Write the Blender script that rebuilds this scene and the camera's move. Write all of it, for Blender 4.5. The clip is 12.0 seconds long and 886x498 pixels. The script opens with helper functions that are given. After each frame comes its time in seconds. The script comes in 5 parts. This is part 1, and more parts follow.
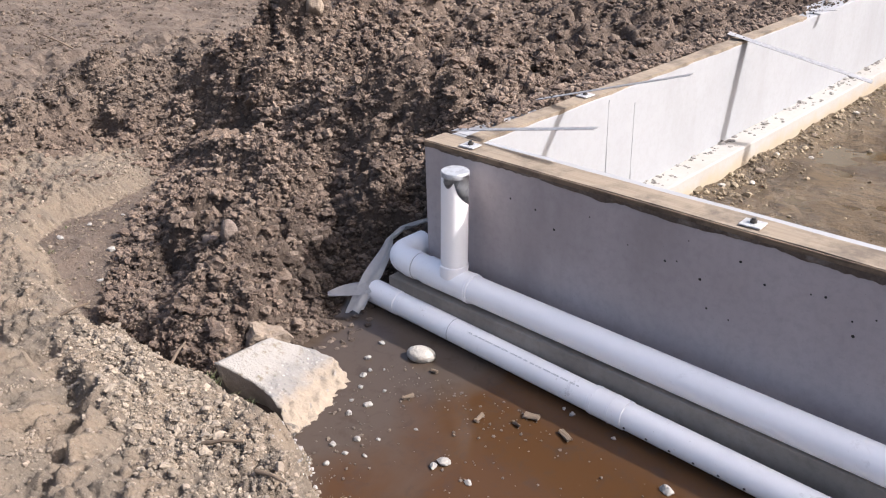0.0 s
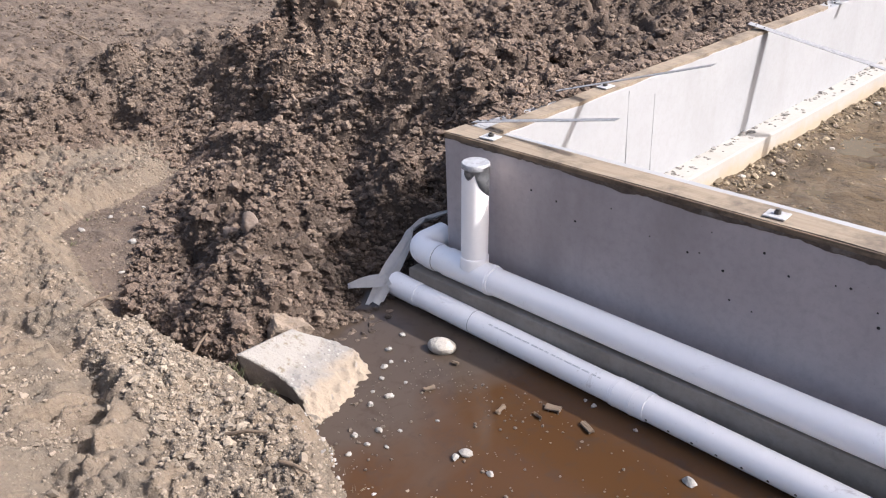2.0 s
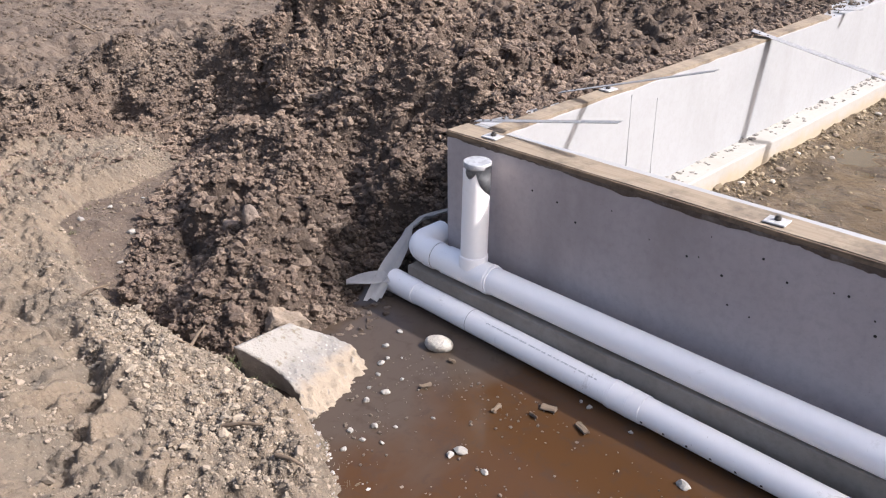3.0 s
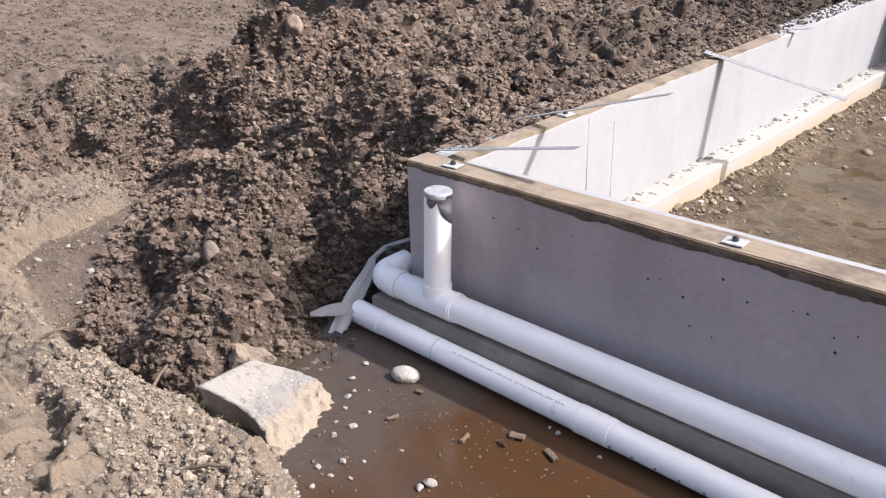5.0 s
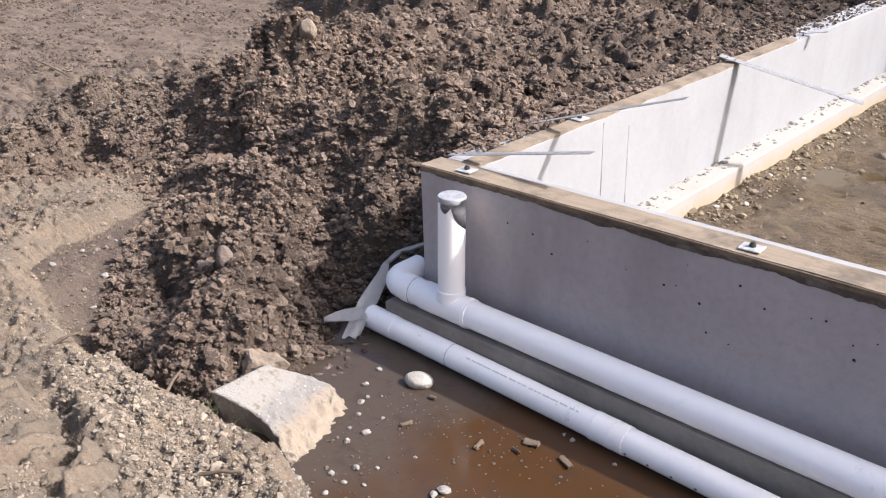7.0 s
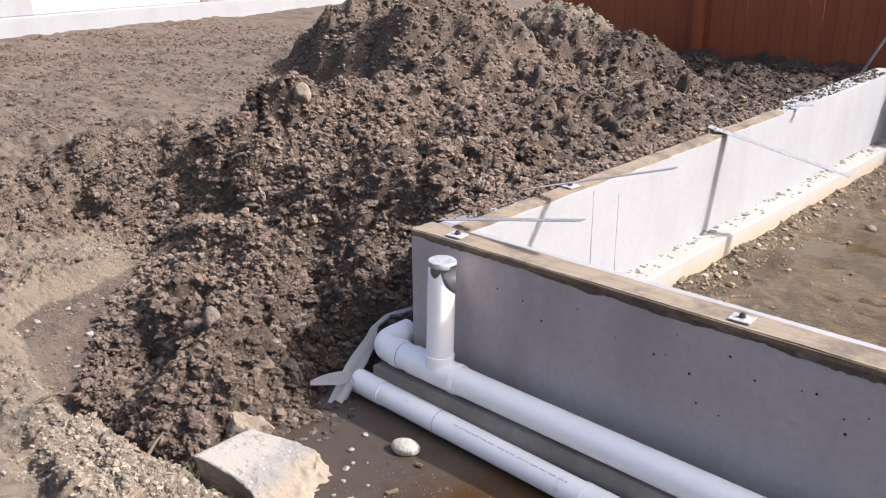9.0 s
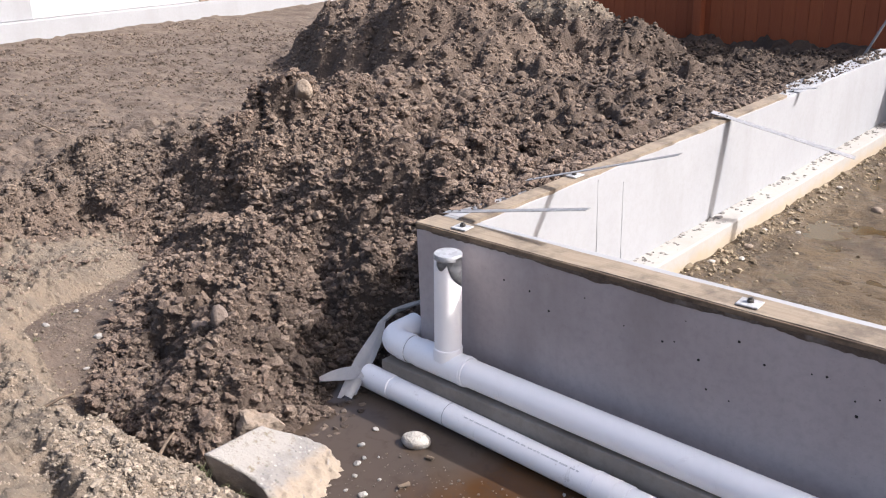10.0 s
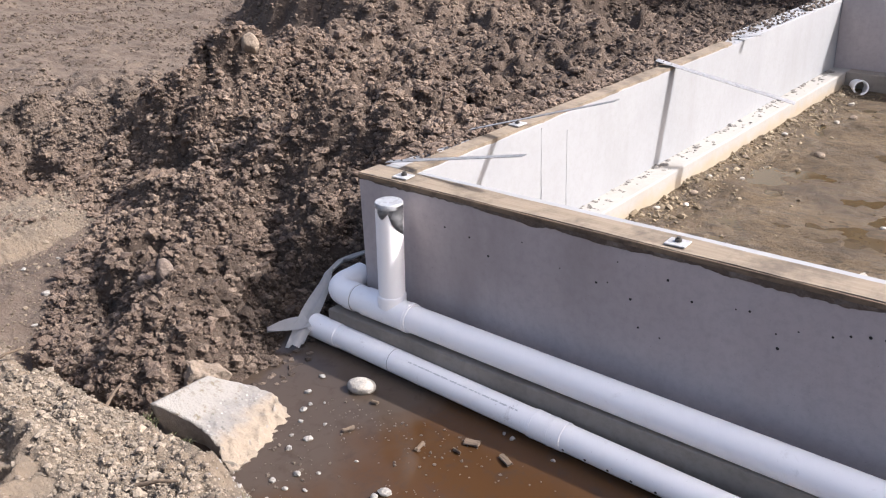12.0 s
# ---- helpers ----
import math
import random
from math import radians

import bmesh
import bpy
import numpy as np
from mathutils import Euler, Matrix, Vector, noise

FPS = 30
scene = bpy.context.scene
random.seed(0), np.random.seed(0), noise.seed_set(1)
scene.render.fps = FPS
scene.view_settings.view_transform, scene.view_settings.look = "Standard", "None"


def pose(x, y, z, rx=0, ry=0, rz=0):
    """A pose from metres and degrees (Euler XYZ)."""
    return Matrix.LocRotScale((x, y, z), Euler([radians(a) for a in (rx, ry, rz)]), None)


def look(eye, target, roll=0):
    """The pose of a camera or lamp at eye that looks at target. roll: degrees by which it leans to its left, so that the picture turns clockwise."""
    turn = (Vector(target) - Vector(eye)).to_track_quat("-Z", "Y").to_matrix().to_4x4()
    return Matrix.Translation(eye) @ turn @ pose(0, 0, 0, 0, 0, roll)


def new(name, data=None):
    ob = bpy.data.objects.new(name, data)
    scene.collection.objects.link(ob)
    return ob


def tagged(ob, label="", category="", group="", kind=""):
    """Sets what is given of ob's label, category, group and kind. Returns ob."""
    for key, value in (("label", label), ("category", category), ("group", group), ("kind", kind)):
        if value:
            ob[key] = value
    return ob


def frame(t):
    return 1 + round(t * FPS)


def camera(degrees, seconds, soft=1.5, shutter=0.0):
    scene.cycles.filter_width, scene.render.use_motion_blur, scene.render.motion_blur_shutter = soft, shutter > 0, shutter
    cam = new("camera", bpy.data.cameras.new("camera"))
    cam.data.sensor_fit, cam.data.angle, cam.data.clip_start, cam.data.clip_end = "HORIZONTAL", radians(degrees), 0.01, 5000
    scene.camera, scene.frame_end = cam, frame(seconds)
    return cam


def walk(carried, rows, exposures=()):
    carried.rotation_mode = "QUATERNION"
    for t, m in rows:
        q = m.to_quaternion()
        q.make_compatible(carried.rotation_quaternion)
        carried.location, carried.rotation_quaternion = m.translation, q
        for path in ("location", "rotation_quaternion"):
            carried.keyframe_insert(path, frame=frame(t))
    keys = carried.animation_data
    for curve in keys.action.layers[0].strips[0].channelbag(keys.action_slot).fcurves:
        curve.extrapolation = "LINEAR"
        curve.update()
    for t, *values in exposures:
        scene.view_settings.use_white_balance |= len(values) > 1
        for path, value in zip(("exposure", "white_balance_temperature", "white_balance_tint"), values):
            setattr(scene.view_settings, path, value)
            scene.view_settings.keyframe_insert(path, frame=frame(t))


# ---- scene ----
cam = camera(52.5, 12.0, 1.15)
PATH = [
    (0, (2.485, -2.489, 1.98), (1.233, -1.188, 1.121), -1.5),
    (0.5, (2.477, -2.478, 1.978), (1.234, -1.172, 1.112), -1.6),
    (1, (2.469, -2.485, 1.974), (1.24, -1.162, 1.113), -0.6),
    (1.5, (2.466, -2.498, 1.981), (1.225, -1.19, 1.117), -1.1),
    (2, (2.468, -2.506, 1.977), (1.197, -1.232, 1.104), -2.0),
    (2.5, (2.467, -2.517, 1.976), (1.216, -1.212, 1.119), -0.2),
    (3, (2.464, -2.521, 1.972), (1.199, -1.241, 1.099), -0.4),
    (4.8, (2.467, -2.499, 1.982), (1.239, -1.169, 1.131), -1.6),
    (5, (2.465, -2.501, 1.992), (1.24, -1.154, 1.165), -1.3),
    (5.5, (2.467, -2.501, 1.995), (1.214, -1.166, 1.19), -1.7),
    (6, (2.463, -2.494, 1.992), (1.22, -1.162, 1.169), -1.9),
    (6.5, (2.453, -2.489, 1.993), (1.205, -1.161, 1.17), -1.6),
    (7, (2.45, -2.492, 1.993), (1.202, -1.161, 1.173), -1.6),
    (7.5, (2.453, -2.49, 2.004), (1.167, -1.143, 1.277), -2.0),
    (7.7, (2.453, -2.484, 2.001), (1.208, -1.099, 1.273), -0.4),
    (9.3, (2.436, -2.488, 1.998), (1.169, -1.104, 1.307), -0.2),
    (9.5, (2.434, -2.493, 1.994), (1.168, -1.116, 1.286), 0.3),
    (10, (2.439, -2.484, 1.994), (1.169, -1.109, 1.289), -1.9),
    (10.5, (2.485, -2.453, 1.983), (1.339, -0.984, 1.256), -2.1),
    (11, (2.529, -2.439, 1.971), (1.381, -0.993, 1.201), -3.1),
    (11.5, (2.534, -2.436, 1.969), (1.378, -1.013, 1.17), -2.6),
    (12, (2.558, -2.461, 1.973), (1.362, -1.069, 1.179), -2.3),
]
walk(cam, [(t, look(eye, target, roll)) for t, eye, target, roll in PATH],
     [(0.0, 0.84, 6200, 14), (12.0, 0.84, 6200, 14)])

# ---- light ----
SUN = Vector((1.0, 0.60, 1.05)).normalized()


world = bpy.data.worlds.new("sky")
world.use_nodes = True
scene.world = world
sky = world.node_tree.nodes.new("ShaderNodeTexSky")
sky.sky_type = "NISHITA"
sky.sun_disc = False
sky.sun_elevation = math.asin(SUN.z)
sky.sun_rotation = math.atan2(SUN.x, SUN.y)
sky.dust_density = 6.5
sky.ozone_density = 0.4
background = world.node_tree.nodes["Background"]
background.inputs["Strength"].default_value = 0.14
world.node_tree.links.new(sky.outputs["Color"], background.inputs["Color"])
sun = new("sun", bpy.data.lights.new("sun", "SUN"))
sun.data.energy = 4.2
sun.data.angle = radians(0.53)
sun.data.color = (1.0, 0.955, 0.90)
sun.matrix_world = look(SUN * 30, (0, 0, 0))


# ---- materials ----
def rgba(c):
    return (c[0], c[1], c[2], 1.0)


class Mat:
    """A small builder for procedural node materials."""

    def __init__(self, name, rough=0.8, metal=0.0):
        self.m = bpy.data.materials.new(name)
        self.m.use_nodes = True
        self.t = self.m.node_tree
        self.p = self.t.nodes["Principled BSDF"]
        self.p.inputs["Roughness"].default_value = rough
        self.p.inputs["Metallic"].default_value = metal
        self.co = self.node("ShaderNodeTexCoord").outputs["Object"]

    def node(self, kind):
        return self.t.nodes.new(kind)

    def link(self, a, b):
        self.t.links.new(a, b)

    def noise(self, scale, detail=4.0, rough=0.6, vec=None, distort=0.0):
        n = self.node("ShaderNodeTexNoise")
        n.inputs["Scale"].default_value = scale
        n.inputs["Detail"].default_value = detail
        n.inputs["Roughness"].default_value = rough
        n.inputs["Distortion"].default_value = distort
        self.link(vec or self.co, n.inputs["Vector"])
        return n.outputs["Fac"]

    def voronoi(self, scale, vec=None, feature="F1", out="Distance"):
        n = self.node("ShaderNodeTexVoronoi")
        n.feature = feature
        n.inputs["Scale"].default_value = scale
        self.link(vec or self.co, n.inputs["Vector"])
        return n.outputs[out]

    def stretch(self, sx, sy, sz):
        n = self.node("ShaderNodeMapping")
        n.inputs["Scale"].default_value = (sx, sy, sz)
        self.link(self.co, n.inputs["Vector"])
        return n.outputs["Vector"]

    def ramp(self, fac, *stops):
        n = self.node("ShaderNodeValToRGB")
        while len(n.color_ramp.elements) < len(stops):
            n.color_ramp.elements.new(0.5)
        for e, (at, c) in zip(n.color_ramp.elements, stops):
            e.position = at
            e.color = rgba(c if isinstance(c, tuple) else (c, c, c))
        self.link(fac, n.inputs["Fac"])
        return n.outputs["Color"]

    def mix(self, fac, a, b, mode="MIX"):
        n = self.node("ShaderNodeMix")
        n.data_type = "RGBA"
        n.blend_type = mode
        for value, key in ((fac, 0), (a, 6), (b, 7)):
            if isinstance(value, tuple):
                n.inputs[key].default_value = rgba(value)
            elif isinstance(value, (int, float)):
                n.inputs[key].default_value = value
            else:
                self.link(value, n.inputs[key])
        return n.outputs[2]

    def math(self, op, a, b=0.0):
        n = self.node("ShaderNodeMath")
        n.operation = op
        for k, value in enumerate((a, b)):
            if isinstance(value, (int, float)):
                n.inputs[k].default_value = value
            else:
                self.link(value, n.inputs[k])
        return n.outputs[0]

    def attribute(self, name):
        n = self.node("ShaderNodeAttribute")
        n.attribute_name = name
        return n.outputs["Fac"]

    def random(self):
        return self.node("ShaderNodeObjectInfo").outputs["Random"]

    def island(self):
        return self.node("ShaderNodeNewGeometry").outputs["Random Per Island"]

    def color(self, socket):
        if isinstance(socket, tuple):
            self.p.inputs["Base Color"].default_value = rgba(socket)
        else:
            self.link(socket, self.p.inputs["Base Color"])
        return self

    def rough(self, socket):
        self.link(socket, self.p.inputs["Roughness"])
        return self

    def bump(self, height, strength=0.5, distance=0.01):
        n = self.node("ShaderNodeBump")
        n.inputs["Strength"].default_value = strength
        n.inputs["Distance"].default_value = distance
        self.link(height, n.inputs["Height"])
        if self.p.inputs["Normal"].links:
            self.link(self.p.inputs["Normal"].links[0].from_socket, n.inputs["Normal"])
        self.link(n.outputs["Normal"], self.p.inputs["Normal"])
        return self


def soil_colour(k):
    """Dug soil from damp dark brown to dry grey-brown, by the ground's state; damp also paints shade."""
    big, mid = k.noise(1.7, 5), k.noise(14, 6, 0.65)
    fresh = k.mix(mid, (0.097, 0.069, 0.053), (0.245, 0.179, 0.137))
    fresh = k.mix(k.ramp(big, (0.42, 0.0), (0.66, 0.7)), fresh, (0.262, 0.198, 0.153))
    fresh = k.mix(k.ramp(k.noise(5.3, 5, 0.65, distort=0.5), (0.50, 0.0), (0.62, 0.6)), fresh, (0.066, 0.046, 0.036))
    dry = k.mix(mid, (0.093, 0.071, 0.053), (0.204, 0.159, 0.126))
    dry = k.mix(k.ramp(k.noise(4, 6, 0.7, vec=k.stretch(0.4, 2.2, 1)), (0.42, 0.0), (0.66, 0.85)), dry, (0.070, 0.051, 0.039))
    c = k.mix(k.attribute("dry"), fresh, dry)
    moist = k.mix(mid, (0.022, 0.015, 0.010), (0.090, 0.063, 0.047))
    return k.mix(k.attribute("damp"), c, moist), mid


def make_ground():
    k = Mat("soil", 0.95)
    fine = k.noise(120, 5, 0.7)
    c, mid = soil_colour(k)
    # Sheet between the clods is darkened: shade of the gaps put into its colour.
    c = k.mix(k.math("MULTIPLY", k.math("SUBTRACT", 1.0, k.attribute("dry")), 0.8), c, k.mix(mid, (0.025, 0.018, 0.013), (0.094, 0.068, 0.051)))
    sand = k.mix(mid, (0.128, 0.100, 0.073), (0.263, 0.209, 0.156))
    sand = k.mix(k.ramp(k.noise(5, 5, 0.6), (0.42, 0.0), (0.62, 0.75)), sand, k.mix(fine, (0.084, 0.070, 0.055), (0.169, 0.144, 0.116)))
    speck = k.ramp(k.voronoi(75), (0.14, 1.0), (0.24, 0.0))
    sand = k.mix(k.mix(0.6, (0.000, 0.000, 0.000), speck), sand, k.mix(k.noise(33, 2), (0.106, 0.094, 0.075), (0.344, 0.312, 0.263)))
    edge = k.math("ADD", k.attribute("sand"), k.math("MULTIPLY", k.math("SUBTRACT", k.noise(9, 5), 0.5), 1.1))
    c = k.mix(k.ramp(edge, (0.35, 0.0), (0.6, 1.0)), c, sand)
    floor = k.mix(k.ramp(k.noise(3.2, 6, 0.7, distort=0.6), (0.35, 0.0), (0.7, 1.0)), (0.060, 0.039, 0.019), (0.150, 0.106, 0.057))
    floor = k.mix(k.ramp(k.noise(13, 5, 0.7, vec=k.stretch(1, 2.6, 1), distort=0.5), (0.50, 0.0), (0.62, 0.9)), floor, (0.036, 0.024, 0.012))
    c = k.mix(k.attribute("floor"), c, floor)
    mud = k.mix(k.ramp(k.noise(2.6, 5, 0.6, distort=0.8), (0.42, 0.0), (0.60, 1.0)), (0.039, 0.029, 0.023), (0.050, 0.028, 0.014))
    mud = k.mix(k.ramp(k.noise(26, 4), (0.45, 0.0), (0.75, 0.7)), mud, (0.028, 0.021, 0.016))
    c = k.mix(k.attribute("wet"), c, mud)
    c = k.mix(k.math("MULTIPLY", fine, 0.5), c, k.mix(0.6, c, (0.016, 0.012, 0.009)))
    k.color(c)
    sheen = k.math("MULTIPLY", k.attribute("floor"), k.ramp(k.noise(1.9, 4, 0.6, distort=0.5), (0.45, 0.1), (0.62, 0.62)))
    k.rough(k.math("SUBTRACT", 0.96, k.math("ADD", sheen, k.math("MULTIPLY", k.attribute("wet"), 0.5))))
    k.bump(fine, 1.0, 0.008).bump(k.voronoi(60), 0.5, 0.008).bump(mid, 0.7, 0.02)
    return k.m


def make_clod():
    k = Mat("clods", 0.97)
    c, mid = soil_colour(k)
    c = k.mix(k.ramp(k.island(), (0.0, 0.6), (0.5, 0.0)), c, k.mix(0.55, c, (0.022, 0.015, 0.011)))
    c = k.mix(k.ramp(k.island(), (0.62, 0.0), (1.0, 0.65)), c, (0.281, 0.219, 0.169))
    k.color(k.mix(k.math("MULTIPLY", k.noise(160, 3), 0.5), c, k.mix(0.6, c, (0.019, 0.014, 0.011))))
    k.bump(k.noise(110, 6, 0.75), 1.0, 0.010)
    return k.m


def make_gravel(name, a, b):
    k = Mat(name, 0.85)
    c = k.mix(k.island(), a, b)
    k.color(k.mix(k.ramp(k.noise(60, 4), (0.4, 0.0), (0.75, 0.6)), c, (0.188, 0.156, 0.125)))
    k.bump(k.noise(150, 4), 0.5, 0.003)
    return k.m


def make_stone(name, a, b, dirt, scale=18.0, amount=0.7):
    k = Mat(name, 0.85)
    c = k.mix(k.ramp(k.noise(scale, 6, 0.7), (0.3, 0.0), (0.7, 1.0)), a, b)
    c = k.mix(k.ramp(k.noise(scale * 0.35, 5, 0.65, distort=0.5), (0.5, 0.0), (0.66, amount)), c, dirt)
    c = k.mix(k.ramp(k.voronoi(scale * 5), (0.05, 0.5), (0.2, 0.0)), c, (0.16, 0.14, 0.12))
    k.color(c)
    k.bump(k.noise(scale * 6, 6, 0.7), 0.9, 0.006).bump(k.voronoi(scale * 3), 0.4, 0.006).bump(k.noise(scale, 4), 0.6, 0.012)
    return k.m


def make_concrete(name, a, b, stain, damp, splash=0.0):
    """Cast concrete; splash: how much sand has stuck to its lowest hand's width."""
    k = Mat(name, 0.82)
    c = k.mix(k.ramp(k.noise(2.2, 6, 0.6, distort=0.3), (0.3, 0.0), (0.7, 1.0)), a, b)
    c = k.mix(k.ramp(k.noise(3.0, 5, 0.6, vec=k.stretch(1, 1, 0.25)), (0.5, 0.0), (0.75, 0.55)), c, stain)
    c = k.mix(k.ramp(k.noise(30, 6, 0.7), (0.45, 0.0), (0.8, 0.45)), c, stain)
    c = k.mix(k.ramp(k.voronoi(55), (0.03, damp), (0.075, 0.0)), c, (0.11, 0.10, 0.10))
    if splash:
        sep = k.node("ShaderNodeSeparateXYZ")
        k.link(k.co, sep.inputs[0])
        rim = k.math("ADD", sep.outputs["Z"], k.math("MULTIPLY", k.noise(6, 5), 0.14))
        c = k.mix(k.ramp(rim, (0.21, splash), (0.27, 0.0)), c, (0.34, 0.255, 0.145))
    k.color(c)
    k.bump(k.noise(220, 4), 0.25, 0.002).bump(k.noise(7, 4), 0.3, 0.006)
    return k.m


def make_wood(name, a, b, dirt):
    k = Mat(name, 0.8)
    grain = k.noise(9, 6, 0.7, vec=k.stretch(0.35, 9, 9), distort=0.4)
    c = k.mix(k.ramp(grain, (0.3, 0.0), (0.7, 1.0)), a, b)
    c = k.mix(k.ramp(k.noise(5, 6, 0.7), (0.47, 0.0), (0.63, 0.85)), c, dirt)
    k.color(c)
    k.bump(grain, 0.5, 0.003)
    return k.m


def make_plastic(name, c, dirt, rough=0.48, grime=0.4):
    k = Mat(name, rough)
    col = k.mix(k.ramp(k.noise(6, 6, 0.65), (0.52, 0.0), (0.82, 0.55)), c, dirt)
    col = k.mix(k.ramp(k.noise(80, 4, 0.6), (0.68, 0.0), (0.80, grime)), col, (0.38, 0.33, 0.28))
    col = k.mix(k.ramp(k.noise(7, 6, 0.75, distort=0.8), (0.60, 0.0), (0.72, grime)), col, (0.46, 0.42, 0.39))
    k.color(col)
    k.rough(k.ramp(k.noise(12, 5), (0.3, rough * 0.8), (0.8, rough * 1.7)))
    k.bump(k.noise(25, 3), 0.06, 0.002)
    return k.m


def make_metal(name, c, rough):
    k = Mat(name, rough, 0.35)
    k.color(k.mix(k.ramp(k.voronoi(60, out="Color"), (0.2, 0.0), (0.8, 1.0)), tuple(v * 0.72 for v in c), c))
    k.rough(k.ramp(k.noise(30, 4), (0.3, rough * 0.8), (0.7, rough * 1.4)))
    return k.m


def make_water(name, a, b, silt):
    """Murky standing water: too turbid to see through, with a mirror-like skin."""
    k = Mat(name, 0.07)
    sep = k.node("ShaderNodeSeparateXYZ")
    k.link(k.co, sep.inputs[0])
    reach = k.math("ADD", k.math("MULTIPLY", sep.outputs["X"], 0.55), k.math("MULTIPLY", k.noise(2.2, 4, 0.55, distort=0.7), 0.7))
    c = k.mix(k.ramp(reach, (0.62, 0.0), (0.85, 1.0)), a, b)
    c = k.mix(k.ramp(k.noise(16, 5, 0.65, distort=0.5), (0.52, 0.0), (0.72, 0.75)), c, silt)
    k.color(c)
    k.p.inputs["IOR"].default_value = 1.33
    k.rough(k.ramp(k.noise(5, 4), (0.35, 0.05), (0.7, 0.22)))
    k.bump(k.noise(9, 3), 0.08, 0.004)
    return k.m


def make_sheet():
    k = Mat("poly_sheet", 0.35)
    k.color(k.mix(k.noise(12, 4), (0.58, 0.57, 0.56), (0.78, 0.77, 0.76)))
    k.p.inputs["Alpha"].default_value = 0.85
    k.bump(k.noise(18, 4), 0.5, 0.01)
    return k.m


def make_fence():
    k = Mat("stained_boards", 0.75)
    grain = k.noise(8, 6, 0.7, vec=k.stretch(7, 7, 0.5), distort=0.3)
    c = k.mix(k.random(), (0.287, 0.072, 0.025), (0.344, 0.092, 0.031))
    c = k.mix(k.ramp(grain, (0.35, 0.0), (0.75, 0.6)), c, (0.213, 0.049, 0.016))
    k.color(c)
    k.bump(grain, 0.4, 0.004)
    return k.m


def make_rubble():
    """Broken concrete: a smooth cast corner, bare aggregate, and a sandy crust towards one side."""
    k = Mat("broken_concrete", 0.92)
    base = k.mix(k.noise(14, 6, 0.7), (0.148, 0.140, 0.131), (0.265, 0.251, 0.235))
    tint = k.ramp(k.voronoi(64, out="Color"), (0.15, (0.101, 0.097, 0.093)), (0.45, (0.210, 0.203, 0.203)), (0.8, (0.294, 0.284, 0.272)), (0.95, (0.403, 0.380, 0.349)))
    stones = k.ramp(k.voronoi(64), (0.26, 0.85), (0.40, 0.0))
    bare = k.mix(stones, base, tint)
    sep = k.node("ShaderNodeSeparateXYZ")
    k.link(k.co, sep.inputs[0])
    skew = k.math("ADD", sep.outputs["X"], k.math("MULTIPLY", k.math("ADD", sep.outputs["Y"], 0.9), 0.35))
    reach = k.math("ADD", skew, k.math("MULTIPLY", k.math("SUBTRACT", k.noise(13, 5), 0.5), 0.22))
    cast = k.mix(k.ramp(k.noise(22, 6, 0.7), (0.55, 0.0), (0.64, 0.9)), (0.259, 0.245, 0.225), (0.148, 0.123, 0.087))
    c = k.mix(k.ramp(reach, (0.08, 0.0), (0.14, 1.0)), cast, bare)
    crust = k.mix(k.noise(55, 5, 0.7), (0.194, 0.155, 0.113), (0.343, 0.284, 0.217))
    c = k.mix(k.ramp(reach, (0.17, 0.0), (0.25, 0.92)), c, crust)
    k.color(c)
    k.bump(k.noise(150, 5), 0.8, 0.006).bump(stones, 0.35, 0.004).bump(k.noise(34, 5), 0.6, 0.008)
    return k.m


RUBBLE = make_rubble()
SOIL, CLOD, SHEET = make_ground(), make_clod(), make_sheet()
WATER = make_water("pit_water", (0.060, 0.045, 0.034), (0.055, 0.027, 0.011), (0.039, 0.027, 0.020))
FLOOR_WATER = make_water("floor_water", (0.078, 0.059, 0.033), (0.066, 0.047, 0.023), (0.047, 0.033, 0.016))
GRAVEL = make_gravel("gravel", (0.106, 0.086, 0.065), (0.275, 0.228, 0.178))
MUD_GRAVEL = make_gravel("muddy_gravel", (0.094, 0.072, 0.050), (0.225, 0.181, 0.134))
TAN_GRAVEL = make_gravel("tan_crumbs", (0.225, 0.181, 0.125), (0.350, 0.294, 0.216))
FLOOR_GRAVEL = make_gravel("brown_gravel", (0.106, 0.078, 0.045), (0.312, 0.256, 0.172))
GREY_GRAVEL = make_gravel("grey_gravel", (0.213, 0.206, 0.200), (0.375, 0.366, 0.350))
DUSTY_GRAVEL = make_gravel("dusty_rubble", (0.106, 0.103, 0.100), (0.263, 0.256, 0.244))
RIDGE_GRAVEL = make_gravel("ridge_gravel", (0.10, 0.083, 0.063), (0.29, 0.245, 0.19))
LIMESTONE = make_stone("limestone", (0.225, 0.216, 0.200), (0.325, 0.312, 0.288), (0.288, 0.231, 0.156), 11, 0.8)
COBBLE = make_stone("cobble", (0.365, 0.342, 0.300), (0.488, 0.455, 0.406), (0.293, 0.244, 0.195), 30, 0.6)
TAN_STONE = make_stone("tan_stone", (0.188, 0.147, 0.109), (0.263, 0.213, 0.166), (0.125, 0.094, 0.072), 25, 0.8)
BROWN_STONE = make_stone("brown_stone", (0.125, 0.097, 0.081), (0.188, 0.150, 0.125), (0.094, 0.069, 0.056), 25, 0.7)
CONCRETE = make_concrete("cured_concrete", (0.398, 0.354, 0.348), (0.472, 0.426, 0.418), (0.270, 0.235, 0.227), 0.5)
PALE_SUNLIT_CONCRETE = make_concrete("pale_sunlit_concrete", (0.261, 0.270, 0.286), (0.288, 0.298, 0.314), (0.218, 0.220, 0.224), 0.15)
FOOTING = make_concrete("footing_concrete", (0.20, 0.175, 0.148), (0.30, 0.265, 0.228), (0.11, 0.090, 0.070), 0.6)
